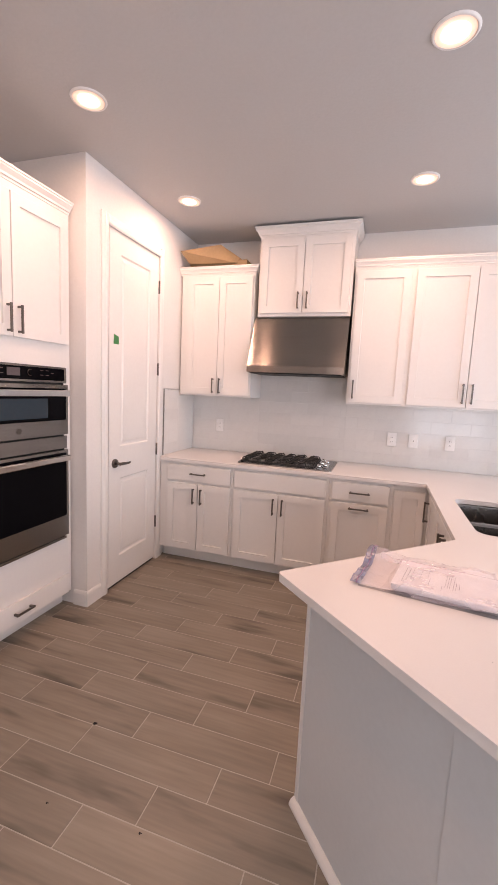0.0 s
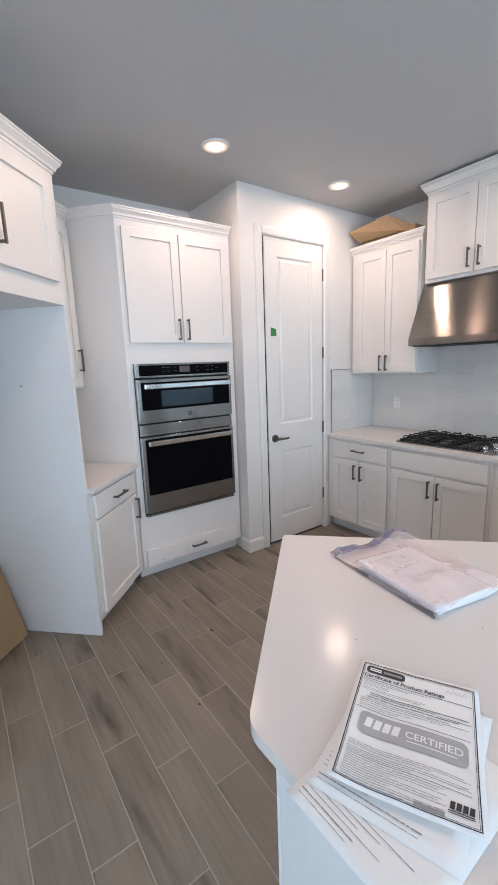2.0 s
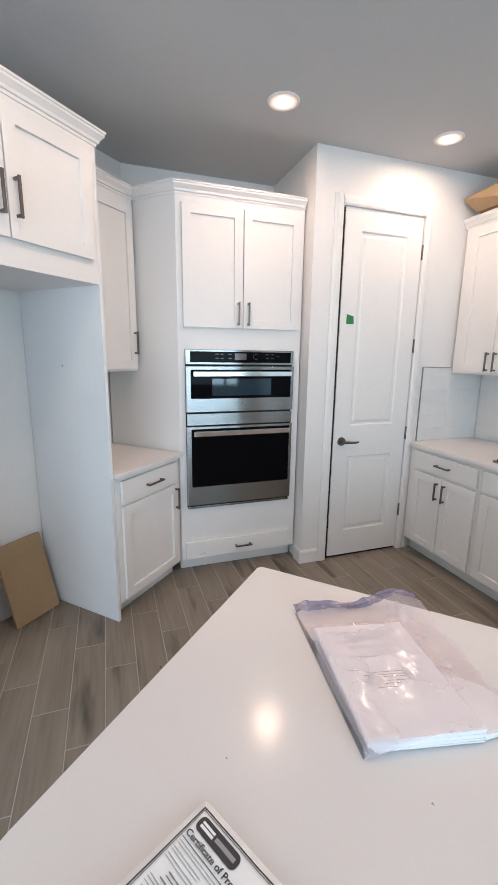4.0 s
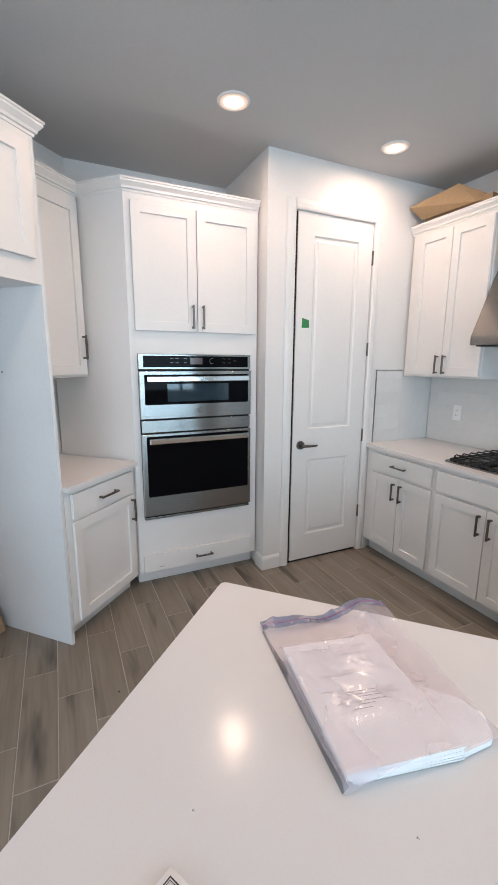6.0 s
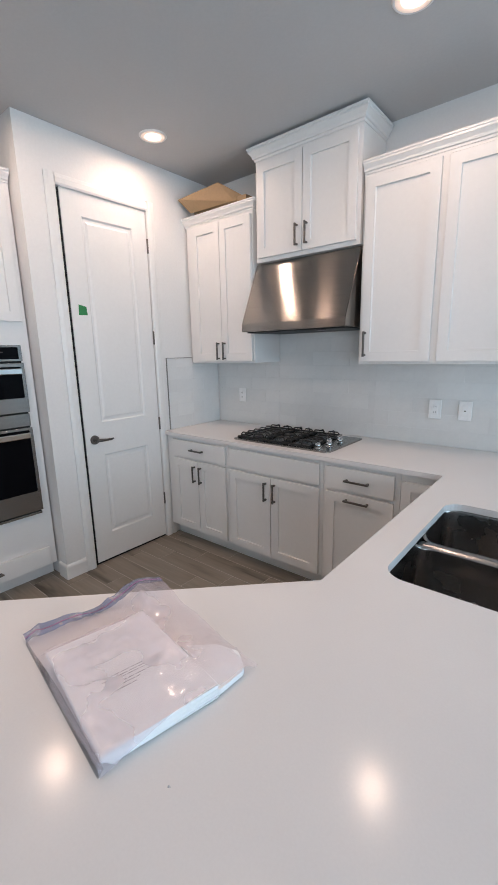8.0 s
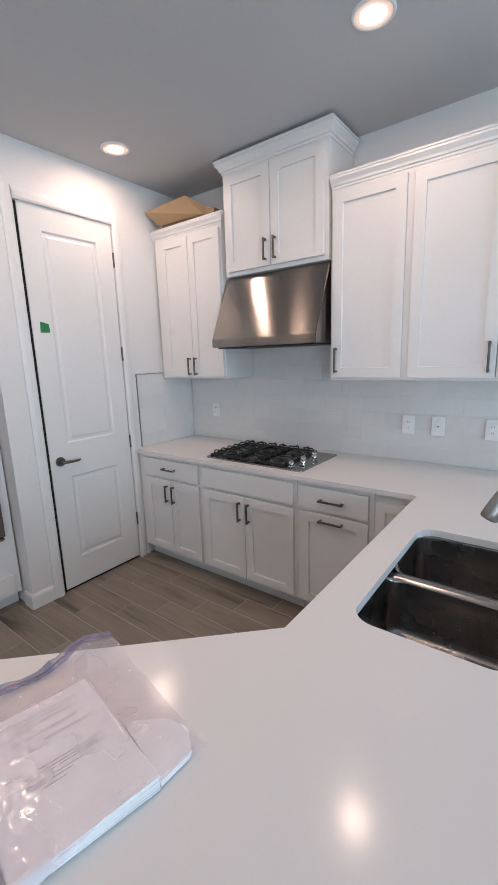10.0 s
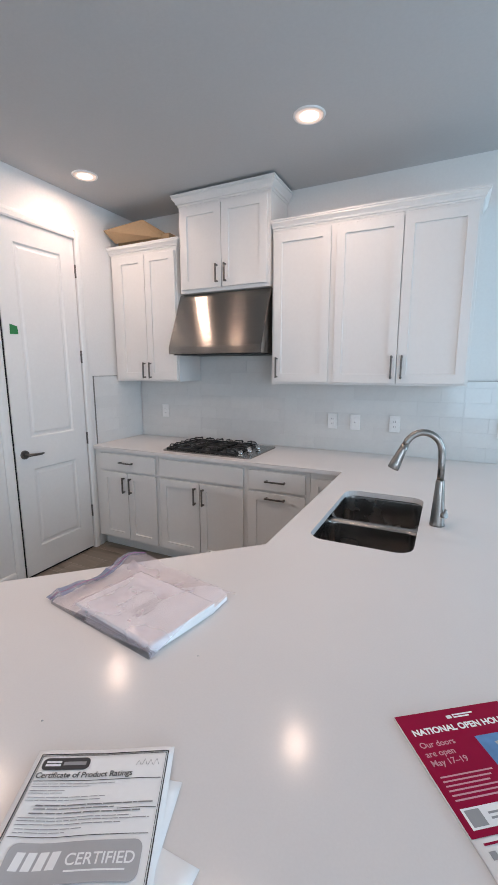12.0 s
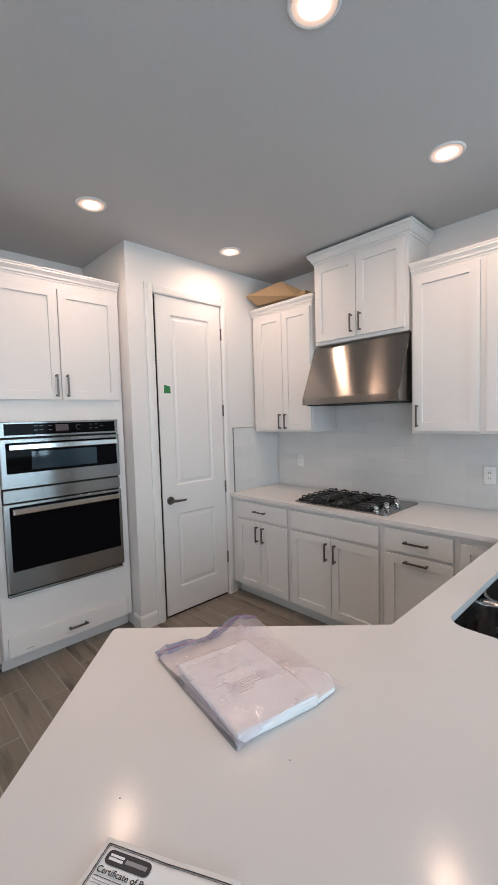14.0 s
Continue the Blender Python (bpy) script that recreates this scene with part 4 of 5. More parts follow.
# ---- outlets ----
def outlet(m, switch=False):
    o = thing("wall_outlet", m, "white plastic wall outlet plate on the tiled backsplash", "outlet", "wall outlets")
    bm = bmesh.new()
    box(bm, -0.038, 0.038, -0.006, 0, -0.060, 0.060, 0.003)
    plate = part("plate", bm, M_PLASTIC, o)
    bm = bmesh.new()
    box(bm, -0.018, 0.018, -0.009, -0.0055, -0.036, 0.036, 0.002)
    part("insert", bm, M_PLASTIC, o)
    if switch:
        b_ = bmesh.new()
        cyl(b_, (0, -0.0088, 0), (0, -0.0105, 0), 0.0045, sides=12)
        part("jack", b_, M_DARK, o, "small dark round jack")
    for z in () if switch else (0.018, -0.018):
        for x in (-0.006, 0.006):
            block("slot", M_DARK, o, (x - 0.0012, x + 0.0012, -0.0095, -0.0088, z - 0.005, z + 0.005), 0)
    for z in (0.049, -0.049):
        bm = bmesh.new()
        cyl(bm, (0, -0.006, z), (0, -0.0072, z), 0.003, sides=10)
        part("screw", bm, M_PLASTIC, o)
    return o


TW = BACK - 0.012
out0 = outlet(pose(0.300, TW, 1.165))
for ox in (1.918, 2.384, 3.080):
    copy_thing(out0, pose(ox, TW, 1.150))
tagged(outlet(pose(2.094, TW, 1.150), True), "white plastic wall plate with one round jack", "outlet", "wall outlets")


# ---- papers on the peninsula ----
def sheet(name, parent, mat, w, h, z, lift=0.0, seed=0, thick=0.0003, label=""):
    """A slightly wavy sheet of paper from its top left corner, x along its width, y up its height."""
    bm = bmesh.new()
    nx, ny = 10, 12
    def zz(x, y):
        n = noise.noise(Vector((x * 9 + seed * 7, y * 9, seed)))
        return z + 0.0008 + max(0, n) * lift
    g = [[bm.verts.new((w * i / nx, -h * k / ny, zz(w * i / nx, h * k / ny))) for k in range(ny + 1)] for i in range(nx + 1)]
    fs = [bm.faces.new((g[i][k], g[i][k + 1], g[i + 1][k + 1], g[i + 1][k])) for i in range(nx) for k in range(ny)]
    for f in fs:
        f.smooth = True
    made = bmesh.ops.extrude_face_region(bm, geom=fs)["geom"]
    bmesh.ops.translate(bm, verts=[v for v in made if isinstance(v, bmesh.types.BMVert)], vec=(0, 0, -thick))
    bmesh.ops.recalc_face_normals(bm, faces=bm.faces)
    return part(name, bm, mat, parent, label)


def bars(bm, rows, z, t=0.0001):
    for x0, x1, y0, y1 in rows:
        box(bm, x0, x1, -y1, -y0, z, z + t)


def spin(x, y, dx, dy, z=K):
    """A pose with its x axis along (dx, dy)."""
    return pose(x, y, z, 0, 0, math.degrees(math.atan2(dy, dx)))


LW, LH = 0.226, 0.294
rng = random.Random(4)
for k, (px, py, ang, label) in enumerate(((2.262, 2.148, 0.8, "loose white printed sheet, partly under the others"), (2.186, 2.168, 17.5, "loose white printed sheet under the certificate"))):
    s = thing("paper_sheet", pose(px, py, K + 0.0006 + 0.0012 * k, 0, 0, ang), label, "paper", "papers on the peninsula")
    sheet("page", s, M_PAPER, LW, LH, 0, 0.0008, seed=k)
    bm = bmesh.new()
    rows = []
    for r in range(30):
        y, x = 0.022 + r * 0.0088, 0.012 + 0.008 * (r % 5 == 2)
        stop = rng.uniform(0.05, 0.20)
        while x < stop:
            run = rng.uniform(0.004, 0.018)
            rows.append((x, x + run, y, y + (0.0011 if r % 7 else 0.002)))
            x += run + 0.0018
    bars(bm, rows, 0.0018)
    part("print_block", bm, M_GREYINK, s, "unreadable lines of print")

cert = thing("certificate", pose(2.157, 2.172, K + 0.0045, 0, 0, 28.0), "white printed certificate sheet with a black border line", "paper", "papers on the peninsula")
sheet("page", cert, M_PAPER, LW, LH, 0, 0.0005, seed=9)
PZ = 0.0019
bm = bmesh.new()
for b0, t in ((0.008, 0.0017), (0.0112, 0.0007)):
    bars(bm, [(b0, LW - b0, b0, b0 + t), (b0, LW - b0, LH - b0 - t, LH - b0), (b0, b0 + t, b0, LH - b0), (LW - b0 - t, LW - b0, b0, LH - b0)], PZ)
part("border", bm, M_INK, cert)
bm = bmesh.new()
slab(bm, arc_corner([(0.016, -0.036), (0.092, -0.036), (0.092, -0.0155), (0.016, -0.0155)], [0.008] * 4), PZ, PZ + 0.0002)
part("logo_block", bm, M_INK, cert, "black rounded logo block")
bm = bmesh.new()
bars(bm, [(0.022, 0.046, 0.021, 0.0245), (0.022, 0.046, 0.026, 0.030)], PZ + 0.0004)
part("logo_mark", bm, M_PAPER, cert)
bm = bmesh.new()
bars(bm, [(0.050, 0.086, 0.0225, 0.0285)], PZ + 0.0004)
part("logo_mark", bm, M_GREYINK, cert)
words("title", "Certificate of Product Ratings", 0.0126, M_INK, cert, pose(0.014, -0.0495, PZ + 0.0009), bold=0.02)
bm = bmesh.new()
for k in range(4):
    x = 0.168 + 0.0095 * k
    tube(bm, [(x, -0.033, PZ + 0.0002), (x + 0.004, -0.024 + 0.002 * (k % 2), PZ + 0.0002), (x + 0.008, -0.032, PZ + 0.0002)], [0.00035] * 3, 5)
part("pen_scribble", bm, M_GREYINK, cert, "faint pen scribble")
bm = bmesh.new()
bars(bm, [(0.014, 0.212, 0.0535, 0.0545), (0.155, 0.212, 0.098, 0.0988), (0.016, 0.208, 0.1325, 0.1334), (0.018, 0.206, 0.234, 0.2348)], PZ)
part("rule_line", bm, M_INK, cert)


def print_rows(lines, mat, label):
    """Broken lines of small type, each line as (y, from, to, height)."""
    rows = []
    for y, x0, x1, h in lines:
        x = x0
        while x < x1:
            run = rng.uniform(0.006, 0.028)
            rows.append((x, min(x + run, x1), y, y + h * 0.72))
            x += run + rng.uniform(0.0009, 0.0022)
    b_ = bmesh.new()
    bars(b_, rows, PZ)
    return part("print_block", b_, mat, cert, label)


print_rows([(0.0585, 0.016, 0.142, 0.0013), (0.0625, 0.016, 0.105, 0.0013), (0.0685, 0.016, 0.068, 0.0013), (0.0725, 0.016, 0.066, 0.0013), (0.0785, 0.016, 0.132, 0.0014),
            (0.0830, 0.016, 0.126, 0.0014), (0.1075, 0.018, 0.178, 0.0015), (0.1115, 0.018, 0.205, 0.0015), (0.1165, 0.018, 0.165, 0.0015), (0.1225, 0.020, 0.112, 0.0014), (0.1270, 0.020, 0.090, 0.0014)],
           M_GREYINK, "small unreadable print")
print_rows([(0.0900, 0.034, 0.206, 0.0024), (0.0950, 0.034, 0.150, 0.0020), (0.1010, 0.030, 0.190, 0.0024)], M_PRINT, "heavier band of unreadable print")
print_rows([(0.2090, 0.018, 0.196, 0.0014), (0.2130, 0.018, 0.205, 0.0014), (0.2170, 0.018, 0.150, 0.0014), (0.2225, 0.018, 0.202, 0.0014), (0.2265, 0.018, 0.206, 0.0014), (0.2305, 0.018, 0.120, 0.0014)]
           + [(0.2385 + 0.0043 * k, 0.018, (0.168, 0.160, 0.172, 0.090)[k % 4] - 0.03 * (k > 9), 0.0014) for k in range(11)], M_GREYINK, "small unreadable print")
bm = bmesh.new()
slab(bm, arc_corner([(0.026, -0.188), (0.204, -0.188), (0.204, -0.140), (0.026, -0.140)], [0.012] * 4), PZ + 0.0002, PZ + 0.0004)
part("stamp_block", bm, M_PALEINK, cert, "grey rounded watermark block")
words("stamp_word", "CERTIFIED", 0.0198, M_PAPER, cert, pose(0.105, -0.168, PZ + 0.0006))
bm = bmesh.new()
for k in range(4):
    x = 0.036 + 0.0155 * k
    slab(bm, [(x, -0.172), (x + 0.0115, -0.172), (x + 0.0145, -0.151), (x + 0.003, -0.151)], PZ + 0.0004, PZ + 0.0006)
bars(bm, [(0.108, 0.186, 0.1735, 0.1755)], PZ + 0.0004)
part("stamp_logo", bm, M_PAPER, cert, "pale slanted logo shapes")
bm = bmesh.new()
for k in range(4):
    x = 0.176 + 0.0086 * k
    slab(bm, [(x, -0.2655), (x + 0.0066, -0.2655), (x + 0.0082, -0.2525), (x + 0.0016, -0.2525)], PZ, PZ + 0.0002)
bars(bm, [(0.174, 0.209, 0.2675, 0.2690), (0.174, 0.209, 0.2710, 0.2722)], PZ)
part("corner_logo", bm, M_INK, cert, "black slanted logo shapes")
bm = bmesh.new()
bars(bm, [(0.128, 0.170, 0.2755, 0.2825)], PZ)
part("grey_stamp", bm, M_GREYINK, cert)


def warp(thing_, wave):
    """Bend a sheet and all that is printed on it by one height map."""
    bpy.context.view_layer.update()
    for ob in thing_.children:
        b_ = bmesh.new()
        b_.from_mesh(ob.data)
        at = ob.matrix_local.copy()
        b_.transform(at)
        for axis, span in (((1, 0, 0), LW), ((0, -1, 0), LH)):
            for c in range(1, 14):
                g = list(b_.verts) + list(b_.edges) + list(b_.faces)
                bmesh.ops.bisect_plane(b_, geom=g, dist=1e-6, plane_co=Vector(axis) * span * c / 14, plane_no=axis)
        for v in b_.verts:
            v.co.z += wave(v.co.x, -v.co.y)
        b_.transform(at.inverted())
        b_.to_mesh(ob.data)
        b_.free()


def paper_wave(x, y):
    """A sheet that was folded and lies a little bowed."""
    lift = 0.006 * max(0, (y - 0.16) / 0.13) ** 2 * (0.6 + 0.4 * math.sin(x * 34 + 0.6))
    return 0.0014 * (1 + math.sin(x * 42 + y * 9)) * (0.5 + y * 2) + 0.0012 * (1 + noise.noise(Vector((x * 22, y * 20, 5)))) + lift + 0.005 * max(0, 1 - x / 0.05) ** 2 * min(1, y * 6)


warp(cert, paper_wave)

# red brochure with a folded page and a blue slip under it
bro = thing("brochure", spin(2.687, 2.507, 0.808, 0.589, K + 0.001), "crimson and white open house brochure lying flat", "brochure")
BWD, BH = 0.228, 0.290
sheet("page", bro, M_PAPER, BWD, BH, 0.002, 0.0006, seed=12, thick=0.0035)
bm = bmesh.new()
slab(bm, arc_corner([(0, -0.205), (BWD, -0.205), (BWD, 0), (0, 0)], [0, 0, 0.018, 0]), 0.0036, 0.0039)
part("cover", bm, M_RED, bro, "crimson printed cover")
Z1 = 0.0041
words("headline", "NATIONAL OPEN HOUSE", 0.0168, M_PAPER, bro, pose(0.014, -0.044, Z1), bold=0.04)
for k, line in enumerate(("Our doors", "are open", "May 17\u201319")):
    words("subline", line, 0.0150, M_PINK, bro, pose(0.012, -0.068 - 0.0165 * k, Z1))
bm = bmesh.new()
rows = [(0.095, 0.105, 0.014, 0.021), (0.108, 0.150, 0.013, 0.016), (0.108, 0.140, 0.018, 0.021)]
bars(bm, rows, Z1)
part("logo_mark", bm, M_PAPER, bro)
bm = bmesh.new()
bars(bm, [(0.012, 0.105 - 0.008 * (k % 3), 0.118 + 0.0072 * k, 0.1205 + 0.0072 * k) for k in range(6)], Z1)
part("print_block", bm, M_PINK, bro, "unreadable lines of print")
bm = bmesh.new()
bars(bm, [(0.010, 0.085, 0.167, 0.196)], Z1)
part("white_label", bm, M_PAPER, bro, "plain white label box")
bm = bmesh.new()
bars(bm, [(0.014, 0.038, 0.170, 0.193)], Z1 + 0.0002), bars(bm, [(0.048, 0.075, 0.177, 0.180), (0.048, 0.078, 0.184, 0.187)], Z1 + 0.0002)
part("label_print", bm, M_GREYINK, bro)
bm = bmesh.new()
bars(bm, [(0.118, 0.218, 0.062, 0.192)], Z1)
photo = part("photo", bm, M_PHOTO_SKY, bro, "printed photo of a modern house")
for nm, mat, pts in (("photo_roof", M_PHOTO_DARK, [(0.128, -0.120), (0.200, -0.112), (0.218, -0.135), (0.218, -0.150), (0.140, -0.145)]),
                     ("photo_wall", M_PHOTO_PALE, [(0.145, -0.078), (0.205, -0.066), (0.218, -0.085), (0.218, -0.118), (0.150, -0.112)]),
                     ("photo_terrace", M_PHOTO_PALE, [(0.118, -0.150), (0.218, -0.152), (0.218, -0.160), (0.118, -0.158)])):
    bm = bmesh.new()
    slab(bm, pts, Z1 + 0.0001, Z1 + 0.0003)
    part(nm, bm, mat, photo)
bm = bmesh.new()
bars(bm, [(0.012, 0.060, 0.212, 0.215)], 0.0038)
part("red_rule", bm, M_RED, bro)
bm = bmesh.new()
bars(bm, [(0.028, 0.222, 0.224 + 0.0042 * k, 0.2262 + 0.0042 * k) for k in range(13)] + [(0.012, 0.022, 0.222, 0.232)], 0.0038)
part("body_print", bm, M_GREYINK, bro, "dense unreadable print")
slip = thing("paper_slip", spin(2.722, 2.496, 0.80, 0.60, K + 0.0006), "pale blue paper slip under the brochure", "paper")
sheet("page", slip, M_PAPER_BLUE, 0.20, 0.310, 0, 0.0003, seed=20)

# documents in a clear zip bag
docs = thing("zip_bag_of_documents", spin(1.868, 2.507, 0.225, 0.974, K), "stack of printed papers inside a crumpled clear zip bag", "bag")
ST = 0.026
STACK = [Vector((0.006, -0.308)), Vector((0.222, -0.301)), Vector((0.205, -0.010)), Vector((-0.007, -0.012))]
for k in range(9):
    bm = bmesh.new()
    j = [rng.uniform(-0.0016, 0.0016) for _ in range(3)]
    z, inset = 0.0015 + k * ST / 9, max(0, 0.016 - 0.0026 * k)
    slab(bm, [(STACK[0].x + inset + j[0], STACK[0].y + 0.3 * inset + j[1]), (STACK[1].x + j[0], STACK[1].y + j[2]), (STACK[2].x - j[1], STACK[2].y + j[0]), (STACK[3].x + inset - j[2], STACK[3].y + j[1])], z, z + ST / 9 - 0.00005)
    part("paper", bm, M_PAPER, docs)
bm = bmesh.new()
rows = []
for y, xa, xb in ((0.036, 0.026, 0.180), (0.047, 0.055, 0.150), (0.058, 0.060, 0.172), (0.066, 0.022, 0.085), (0.083, 0.050, 0.165), (0.104, 0.098, 0.188), (0.112, 0.040, 0.110),
                  (0.150, 0.028, 0.070), (0.158, 0.060, 0.180), (0.165, 0.055, 0.168), (0.171, 0.060, 0.182), (0.181, 0.050, 0.160), (0.188, 0.058, 0.120), (0.197, 0.070, 0.110)):
    x = xa
    while x < xb:
        run = rng.uniform(0.008, 0.03)
        rows.append((x, min(x + run, xb), y, y + 0.0014))
        x += run + 0.003
bars(bm, rows, ST + 0.0021)
part("print_block", bm, M_PRINT, docs, "faint lines of print")
bm = bmesh.new()
slab(bm, arc_corner([(0.224, -0.300), (0.292, -0.288), (0.312, -0.240), (0.290, -0.196), (0.226, -0.150)], [0, 0.02, 0.02, 0.03, 0]), 0.002, 0.013)
part("folded_paper", bm, M_PAPER, docs)
bm = bmesh.new()
NX, NY = 66, 84
grid = []
MOUTH_L, MOUTH_R, FOOT_R, FOOT_L = Vector((-0.032, 0.106)), Vector((0.304, 0.124)), Vector((0.322, -0.292)), Vector((0.000, -0.318))


def crease(x, y, scale, seed):
    """Sharp folds: ridges where a slow noise crosses zero."""
    return max(0, 1 - abs(noise.noise(Vector((x * scale, y * scale * 0.8, seed)))) * 3.2) ** 2


def film_z(x, y):
    """Height of the film: tight over the stack, loose and creased beyond it."""
    left = -0.007 - (y + 0.012) * 0.044
    right = 0.205 - (y + 0.010) * 0.058
    over = min(1, max(0, (x - left + 0.012) / 0.011)) * min(1, max(0, (y + 0.318) / 0.010)) * min(1, max(0, (0.012 - y) / 0.020))
    flap = 0.66 * max(0, min(1, (-y - 0.10) / 0.10)) * min(1, max(0, (0.315 - x) / 0.025))
    side = max(min(1, max(0, (right + 0.010 - x) / 0.010)), flap)
    loose = min(1, max(0, (y + 0.02) / 0.06) + max(0, (x - right - 0.004) / 0.04))
    folds = crease(x, y, 11, 3.1) + 0.5 * crease(x, y, 27, 7.7)
    fine = 0.0009 * (crease(x, y, 38, 1.3) + 0.7 * crease(x, y, 75, 9.2)) * (0.40 + max(0, noise.noise(Vector((x * 9, y * 9, 5.5)))) * 1.6)
    mouth = 0.032 * math.exp(-((x - 0.25) / 0.07) ** 2 - ((y - 0.10) / 0.06) ** 2) + 0.014 * math.exp(-((x - 0.02) / 0.05) ** 2 - ((y - 0.10) / 0.035) ** 2)
    return 0.003 + over * side * (ST + 0.0022) + fine + folds * (0.0010 + 0.0062 * loose) + mouth


def film_xy(i, k):
    """The film's outline as a skewed, slightly wavy four-sided sheet."""
    p = MOUTH_L.lerp(MOUTH_R, i).lerp(FOOT_L.lerp(FOOT_R, i), k)
    x = p.x + 0.014 * noise.noise(Vector((0, p.y * 9, 1))) * max(0, 2 * i - 1)
    y = p.y + 0.014 * noise.noise(Vector((p.x * 9, 0, 2))) * max(0, 1 - 8 * k)
    return x, y


for i in range(NX + 1):
    row = []
    for k in range(NY + 1):
        x, y = film_xy(i / NX, k / NY)
        row.append(bm.verts.new((x, y, max(0.002, film_z(x, y)))))
    grid.append(row)
for i in range(NX):
    for k in range(NY):
        bm.faces.new((grid[i][k], grid[i][k + 1], grid[i + 1][k + 1], grid[i + 1][k])).smooth = True
part("plastic_film", bm, M_FILM, docs, "crumpled clear plastic film")
# grey strip added to darken the bag's side that faces away from the light
bm = bmesh.new()
lanes = []
for k in range(41):
    y0 = film_xy(0, 0.06 + 0.94 * k / 40)
    wide = 0.004 + 0.006 * min(1, k / 20)
    lanes.append([bm.verts.new((y0[0] + o * wide - 0.002, y0[1] + 0.004 * (k == 40), h)) for o, h in ((0, 0.0012), (0.45, 0.0065), (1, 0.006 + 0.0075 * min(1, max(0, (k - 4) / 12))))])
for a, b in zip(lanes, lanes[1:]):
    for n in range(2):
        bm.faces.new((a[n], b[n], b[n + 1], a[n + 1])).smooth = True
part("side_seam", bm, M_SIDE_SHADE, docs, "dull grey strip painting the shade down the bag's side")
bm = bmesh.new()
for i in range(40):
    q = []
    for a, k in ((i, 0.0), (i, 0.075), (i + 1, 0.075), (i + 1, 0.0)):
        x, y = film_xy(a / 40, k)
        q.append(bm.verts.new((x, y, max(0.002, film_z(x, y)) + 0.0015)))
    bm.faces.new(q).smooth = True
bmesh.ops.remove_doubles(bm, verts=bm.verts, dist=1e-5)
part("zip_band", bm, M_BAND, docs, "bluish double plastic band at the bag's mouth")
bm = bmesh.new()
ZIP = [film_xy(i / 30, 0.046) for i in range(31)]
tube(bm, [(*p, 0.003 + max(0.001, film_z(*p))) for p in ZIP], [0.0009] * 31, 8)
part("zip_strip", bm, M_PURPLE, docs, "magenta zip strip along the bag's mouth")


# ---- cardboard ----
cb = thing("cardboard_sheet", DIAG @ pose(-0.345, 0.455, 0.0, -16, 0, 0), "brown cardboard panel leaning on the wall of the fridge bay", "cardboard")
bm = bmesh.new()
box(bm, 0, 0.285, 0, 0.022, 0.006, 0.49, 0.002)
part("panel", bm, M_CARD, cb)
bx = thing("cardboard_box", pose(0, 0, 0), "flattened open cardboard box on top of a wall cabinet", "box")
bm = bmesh.new()
box(bm, 0.06, 0.60, 4.72, 4.96, 2.517, 2.640, 0.001)
part("carton", bm, M_CARD, bx)
T, P, R, F, G = (0.035, 4.575, 2.690), (0.365, 4.680, 2.760), (0.570, 4.750, 2.632), (0.500, 4.705, 2.612), (0.085, 4.660, 2.603)
for corners in ((T, P, F, G), (P, R, F)):
    bm = bmesh.new()
    f = bm.faces.new([bm.verts.new(c) for c in corners])
    made = bmesh.ops.extrude_face_region(bm, geom=[f])["geom"]
    bmesh.ops.translate(bm, verts=[g for g in made if isinstance(g, bmesh.types.BMVert)], vec=(0, 0.004, 0.002))
    bmesh.ops.recalc_face_normals(bm, faces=bm.faces)
    part("flap", bm, M_CARD, bx, "bent cardboard flap")


# ---- backsplash tiles ----
TILE_W, TILE_H, TILE_T, JOINT = 0.305, 0.1015, 0.007, 0.0016


def tile_mesh(w, h):
    bm = bmesh.new()
    box(bm, 0, w, -TILE_T, 0, 0, h)
    front = [e for e in bm.edges if all(abs(v.co.y + TILE_T) < 1e-5 for v in e.verts)]
    bmesh.ops.bevel(bm, geom=front, offset=0.0009, segments=1, affect="EDGES")
    me = bpy.data.meshes.new("tile")
    bm.to_mesh(me)
    bm.free()
    me.materials.append(M_TILE)
    return me


def tiled(name, m, width, tops, label):
    """A tiled field; tops gives the height at which tiles end, as (from, to, z)."""
    f = thing(name, m, label, "backsplash", kind="structure")
    bm = bmesh.new()
    for a, b, z in tops:
        box(bm, a, b, -0.0062, -0.001, K + 0.001, z - 0.001)
    part("grout", bm, M_GROUT, f)
    meshes = {}
    row, z = 0, K + 0.002
    top_all = max(t[2] for t in tops)
    while z < top_all - 0.02:
        x = -TILE_W * (0.5 if row % 2 else 0.0) - 0.06
        while x < width:
            for a, b, zt in tops:
                x0, x1 = max(x, a), min(x + TILE_W, b)
                h = min(z + TILE_H, zt) - z
                if x1 - x0 > 0.012 and h > 0.012:
                    key = (round(x1 - x0 - JOINT, 4), round(h - JOINT, 4))
                    me = meshes.get(key) or meshes.setdefault(key, tile_mesh(*key))
                    t = new("tile", me)
                    t.parent = f
                    t.matrix_local = pose(x0, 0, z, random.uniform(-0.25, 0.25), 0, random.uniform(-0.12, 0.12))
            x += TILE_W
        z += TILE_H
        row += 1
    return f


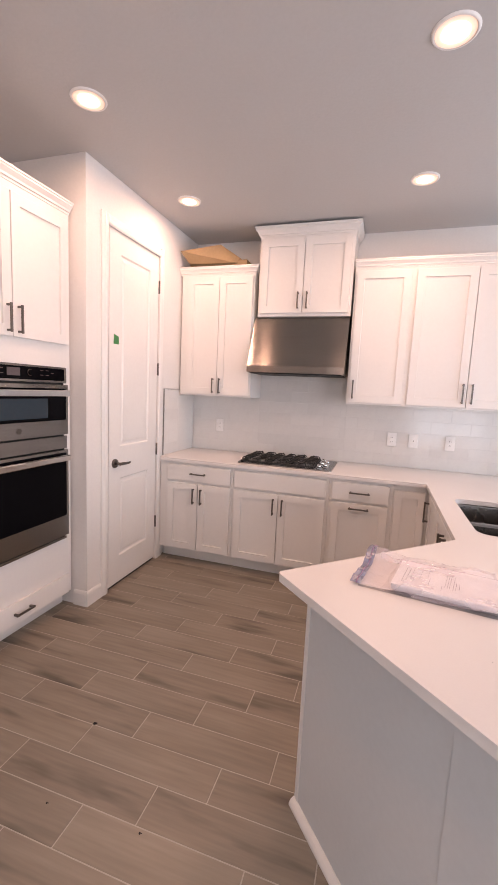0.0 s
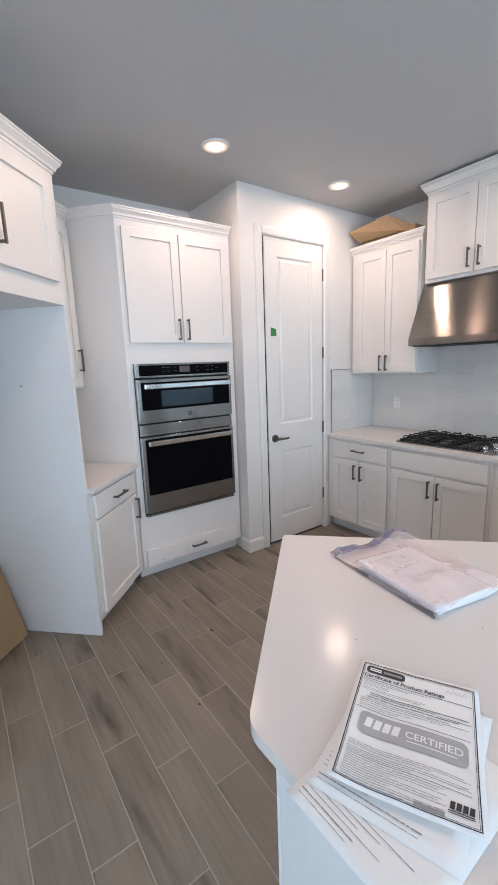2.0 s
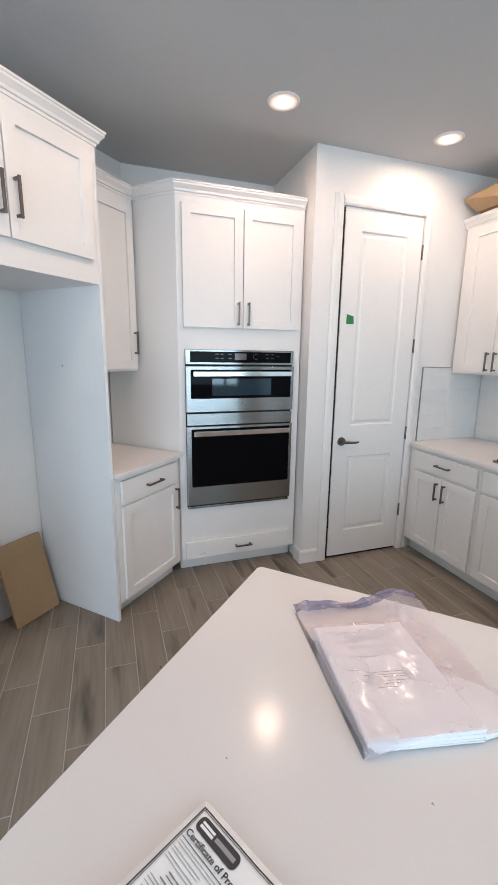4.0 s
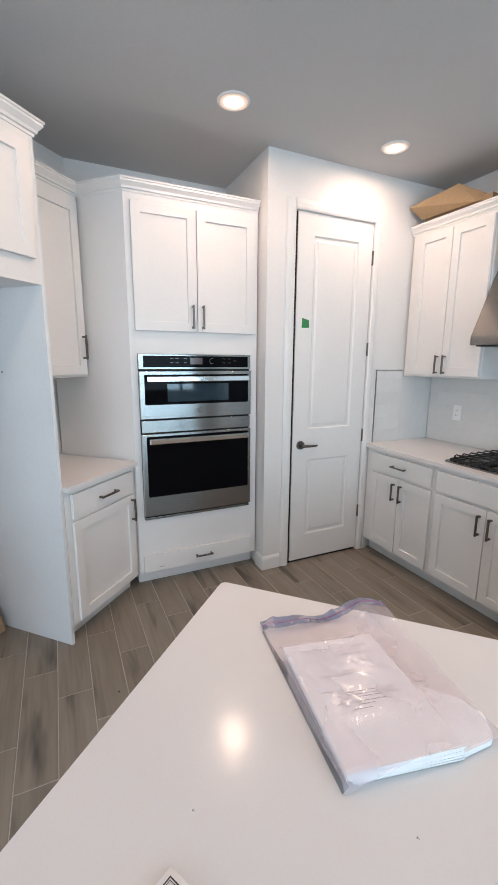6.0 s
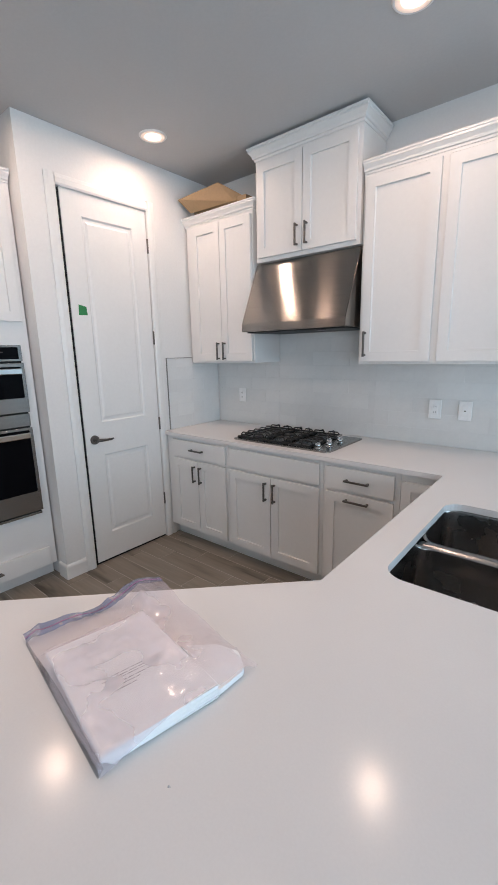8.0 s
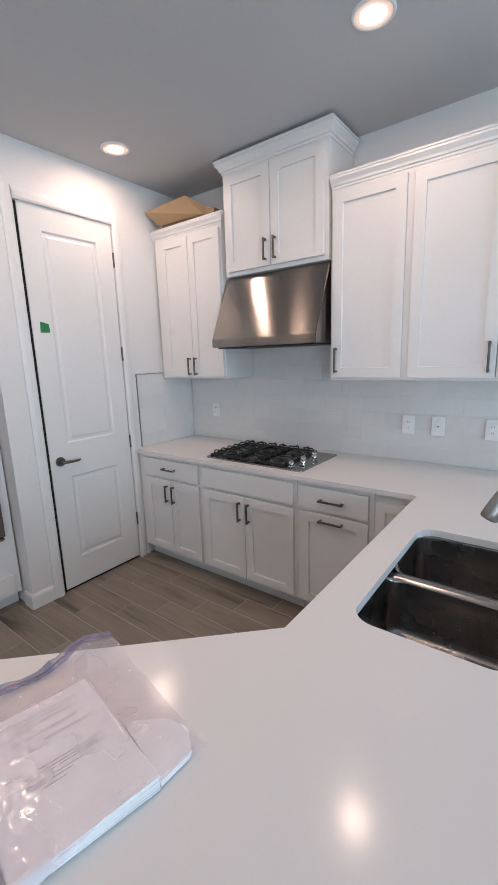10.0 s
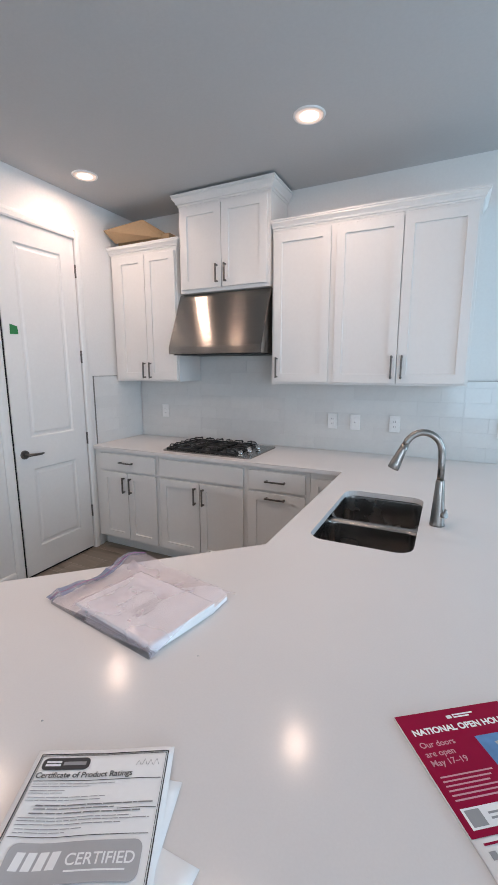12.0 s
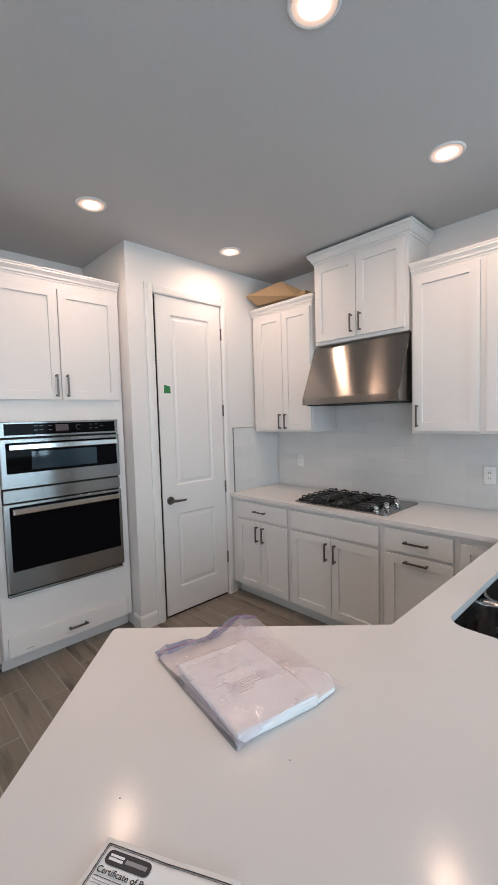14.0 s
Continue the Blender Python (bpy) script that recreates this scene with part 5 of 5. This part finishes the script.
tiled("backsplash_north", pose(0.0, BACK - 0.0005, 0), 3.46, [(0.012, 0.694, 1.449), (0.694, 1.514, 1.668), (1.514, 2.830, 1.444), (2.830, 3.46, 1.470)], "glossy white subway tile backsplash")
tiled("backsplash_side", pose(0.0005, 4.396, 0, 0, 0, 90), 0.595, [(0.0, 0.270, 1.495), (0.270, 0.592, 1.449)], "glossy white subway tile on the pantry wall")
for n, (m, lng) in enumerate(((pose(0.0, 4.390, 1.4955, 0, 0, 90), 0.275), (pose(2.832, BACK, 1.4705), 0.63))):
    bm = bmesh.new()
    box(bm, 0, lng, -0.011, 0, 0, 0.004)
    if n == 0:
        box(bm, 0, 0.004, -0.011, 0, K - 1.4955 + 0.002, 0)
    ob = structure("trim", bm, M_NICKEL, "thin metal edge trim at the end of the tiles", "trim")
    ob.matrix_world = m


# ---- floor of staggered planks ----
bm = bmesh.new()
box(bm, -1.7, EAST + 0.2, SOUTH - 0.2, BACK + 0.2, -0.12, -0.0012)
floor = structure("floor", bm, M_FGROUT, "grey-brown wood-look plank tile floor with pale grout", "floor")
PL, PW, GAP = 0.617, 0.154, 0.0038
bm = bmesh.new()
box(bm, 0, PL - GAP, 0, PW - GAP, -0.008, 0)
top_edges = [e for e in bm.edges if all(abs(v.co.z) < 1e-6 for v in e.verts)]
bmesh.ops.bevel(bm, geom=top_edges, offset=0.0012, segments=1, affect="EDGES")
plank = bpy.data.meshes.new("plank")
bm.to_mesh(plank)
bm.free()
plank.materials.append(M_PLANK)
STAGGER = (0.081, 0.280, 0.497)
rest = bmesh.new()
for k in range(-39, 20):
    y = 1.980 + PW * k
    if y > BACK + 0.1 or y < SOUTH - 0.1:
        continue
    x = STAGGER[k % 3] - 5 * PL
    while x < EAST:
        if -0.75 <= x + PL and x < 2.3 and 1.0 < y < 4.5:
            p = new("plank", plank)
            p.parent = floor
            p.location = (x, y, random.uniform(-0.0004, 0.0004))
        elif x > -1.7 and (x > WEST - 0.15 - PL or y > 1.2):
            if x + PL < WEST - 0.1 and y < 1.2:
                x += PL
                continue
            x_in = max(x, WEST - 0.14) if y < 1.2 else x
            x_out, y_out = min(x + PL - GAP, EAST + 0.1), min(y + PW - GAP, BACK + 0.1)
            vs = [rest.verts.new(c) for c in ((x_in, y, -0.0005), (x_out, y, -0.0005), (x_out, y_out, -0.0005), (x_in, y_out, -0.0005))]
            lo = [rest.verts.new((v.co.x, v.co.y, -0.006)) for v in vs]
            rest.faces.new(vs)
            for j in range(4):
                rest.faces.new((vs[j], lo[j], lo[(j + 1) % 4], vs[(j + 1) % 4]))
        x += PL
ob = part("outer_planks", rest, M_PLANK, floor, "planks of the floor further off")
ob["kind"] = "stuff"
bm = bmesh.new()
cyl(bm, (0, 0, 0.0005), (0, 0, 0.004), 0.0075, 0.005, 9)
cyl(bm, (0.007, 0.004, 0.0005), (0.007, 0.004, 0.003), 0.0045, 0.003, 7)
crumb = tagged(part("floor_crumb", bm, M_DARK), "small dark crumb of debris on the floor", "debris")
crumb.location = (0.698, 2.599, 0)
for name, at, size, label in (("floor_crumb", (0.771, 2.244, 0), 0.004, "tiny dark crumb on the plank floor"), ("floor_crumb", (1.141, 2.269, 0), 0.0045, "small dark fleck on the plank floor"),
                              ("counter_crumb", (2.099, 2.220, K), 0.0017, "tiny grey fleck on the countertop"), ("counter_crumb", (2.264, 2.494, K), 0.0019, "tiny grey smudge of dust on the countertop")):
    bm = bmesh.new()
    cyl(bm, (0, 0, 0.0004), (0.001, 0, 0.0004 + size * 0.3), size, size * 0.6, 8)
    cyl(bm, (size * 1.3, size * 0.5, 0.0004), (size * 1.3, size * 0.5, 0.0004 + size * 0.2), size * 0.5, size * 0.3, 6)
    c = tagged(part(name, bm, M_DARK if at[2] == 0 else M_PALEINK), label, "debris")
    c.location = at
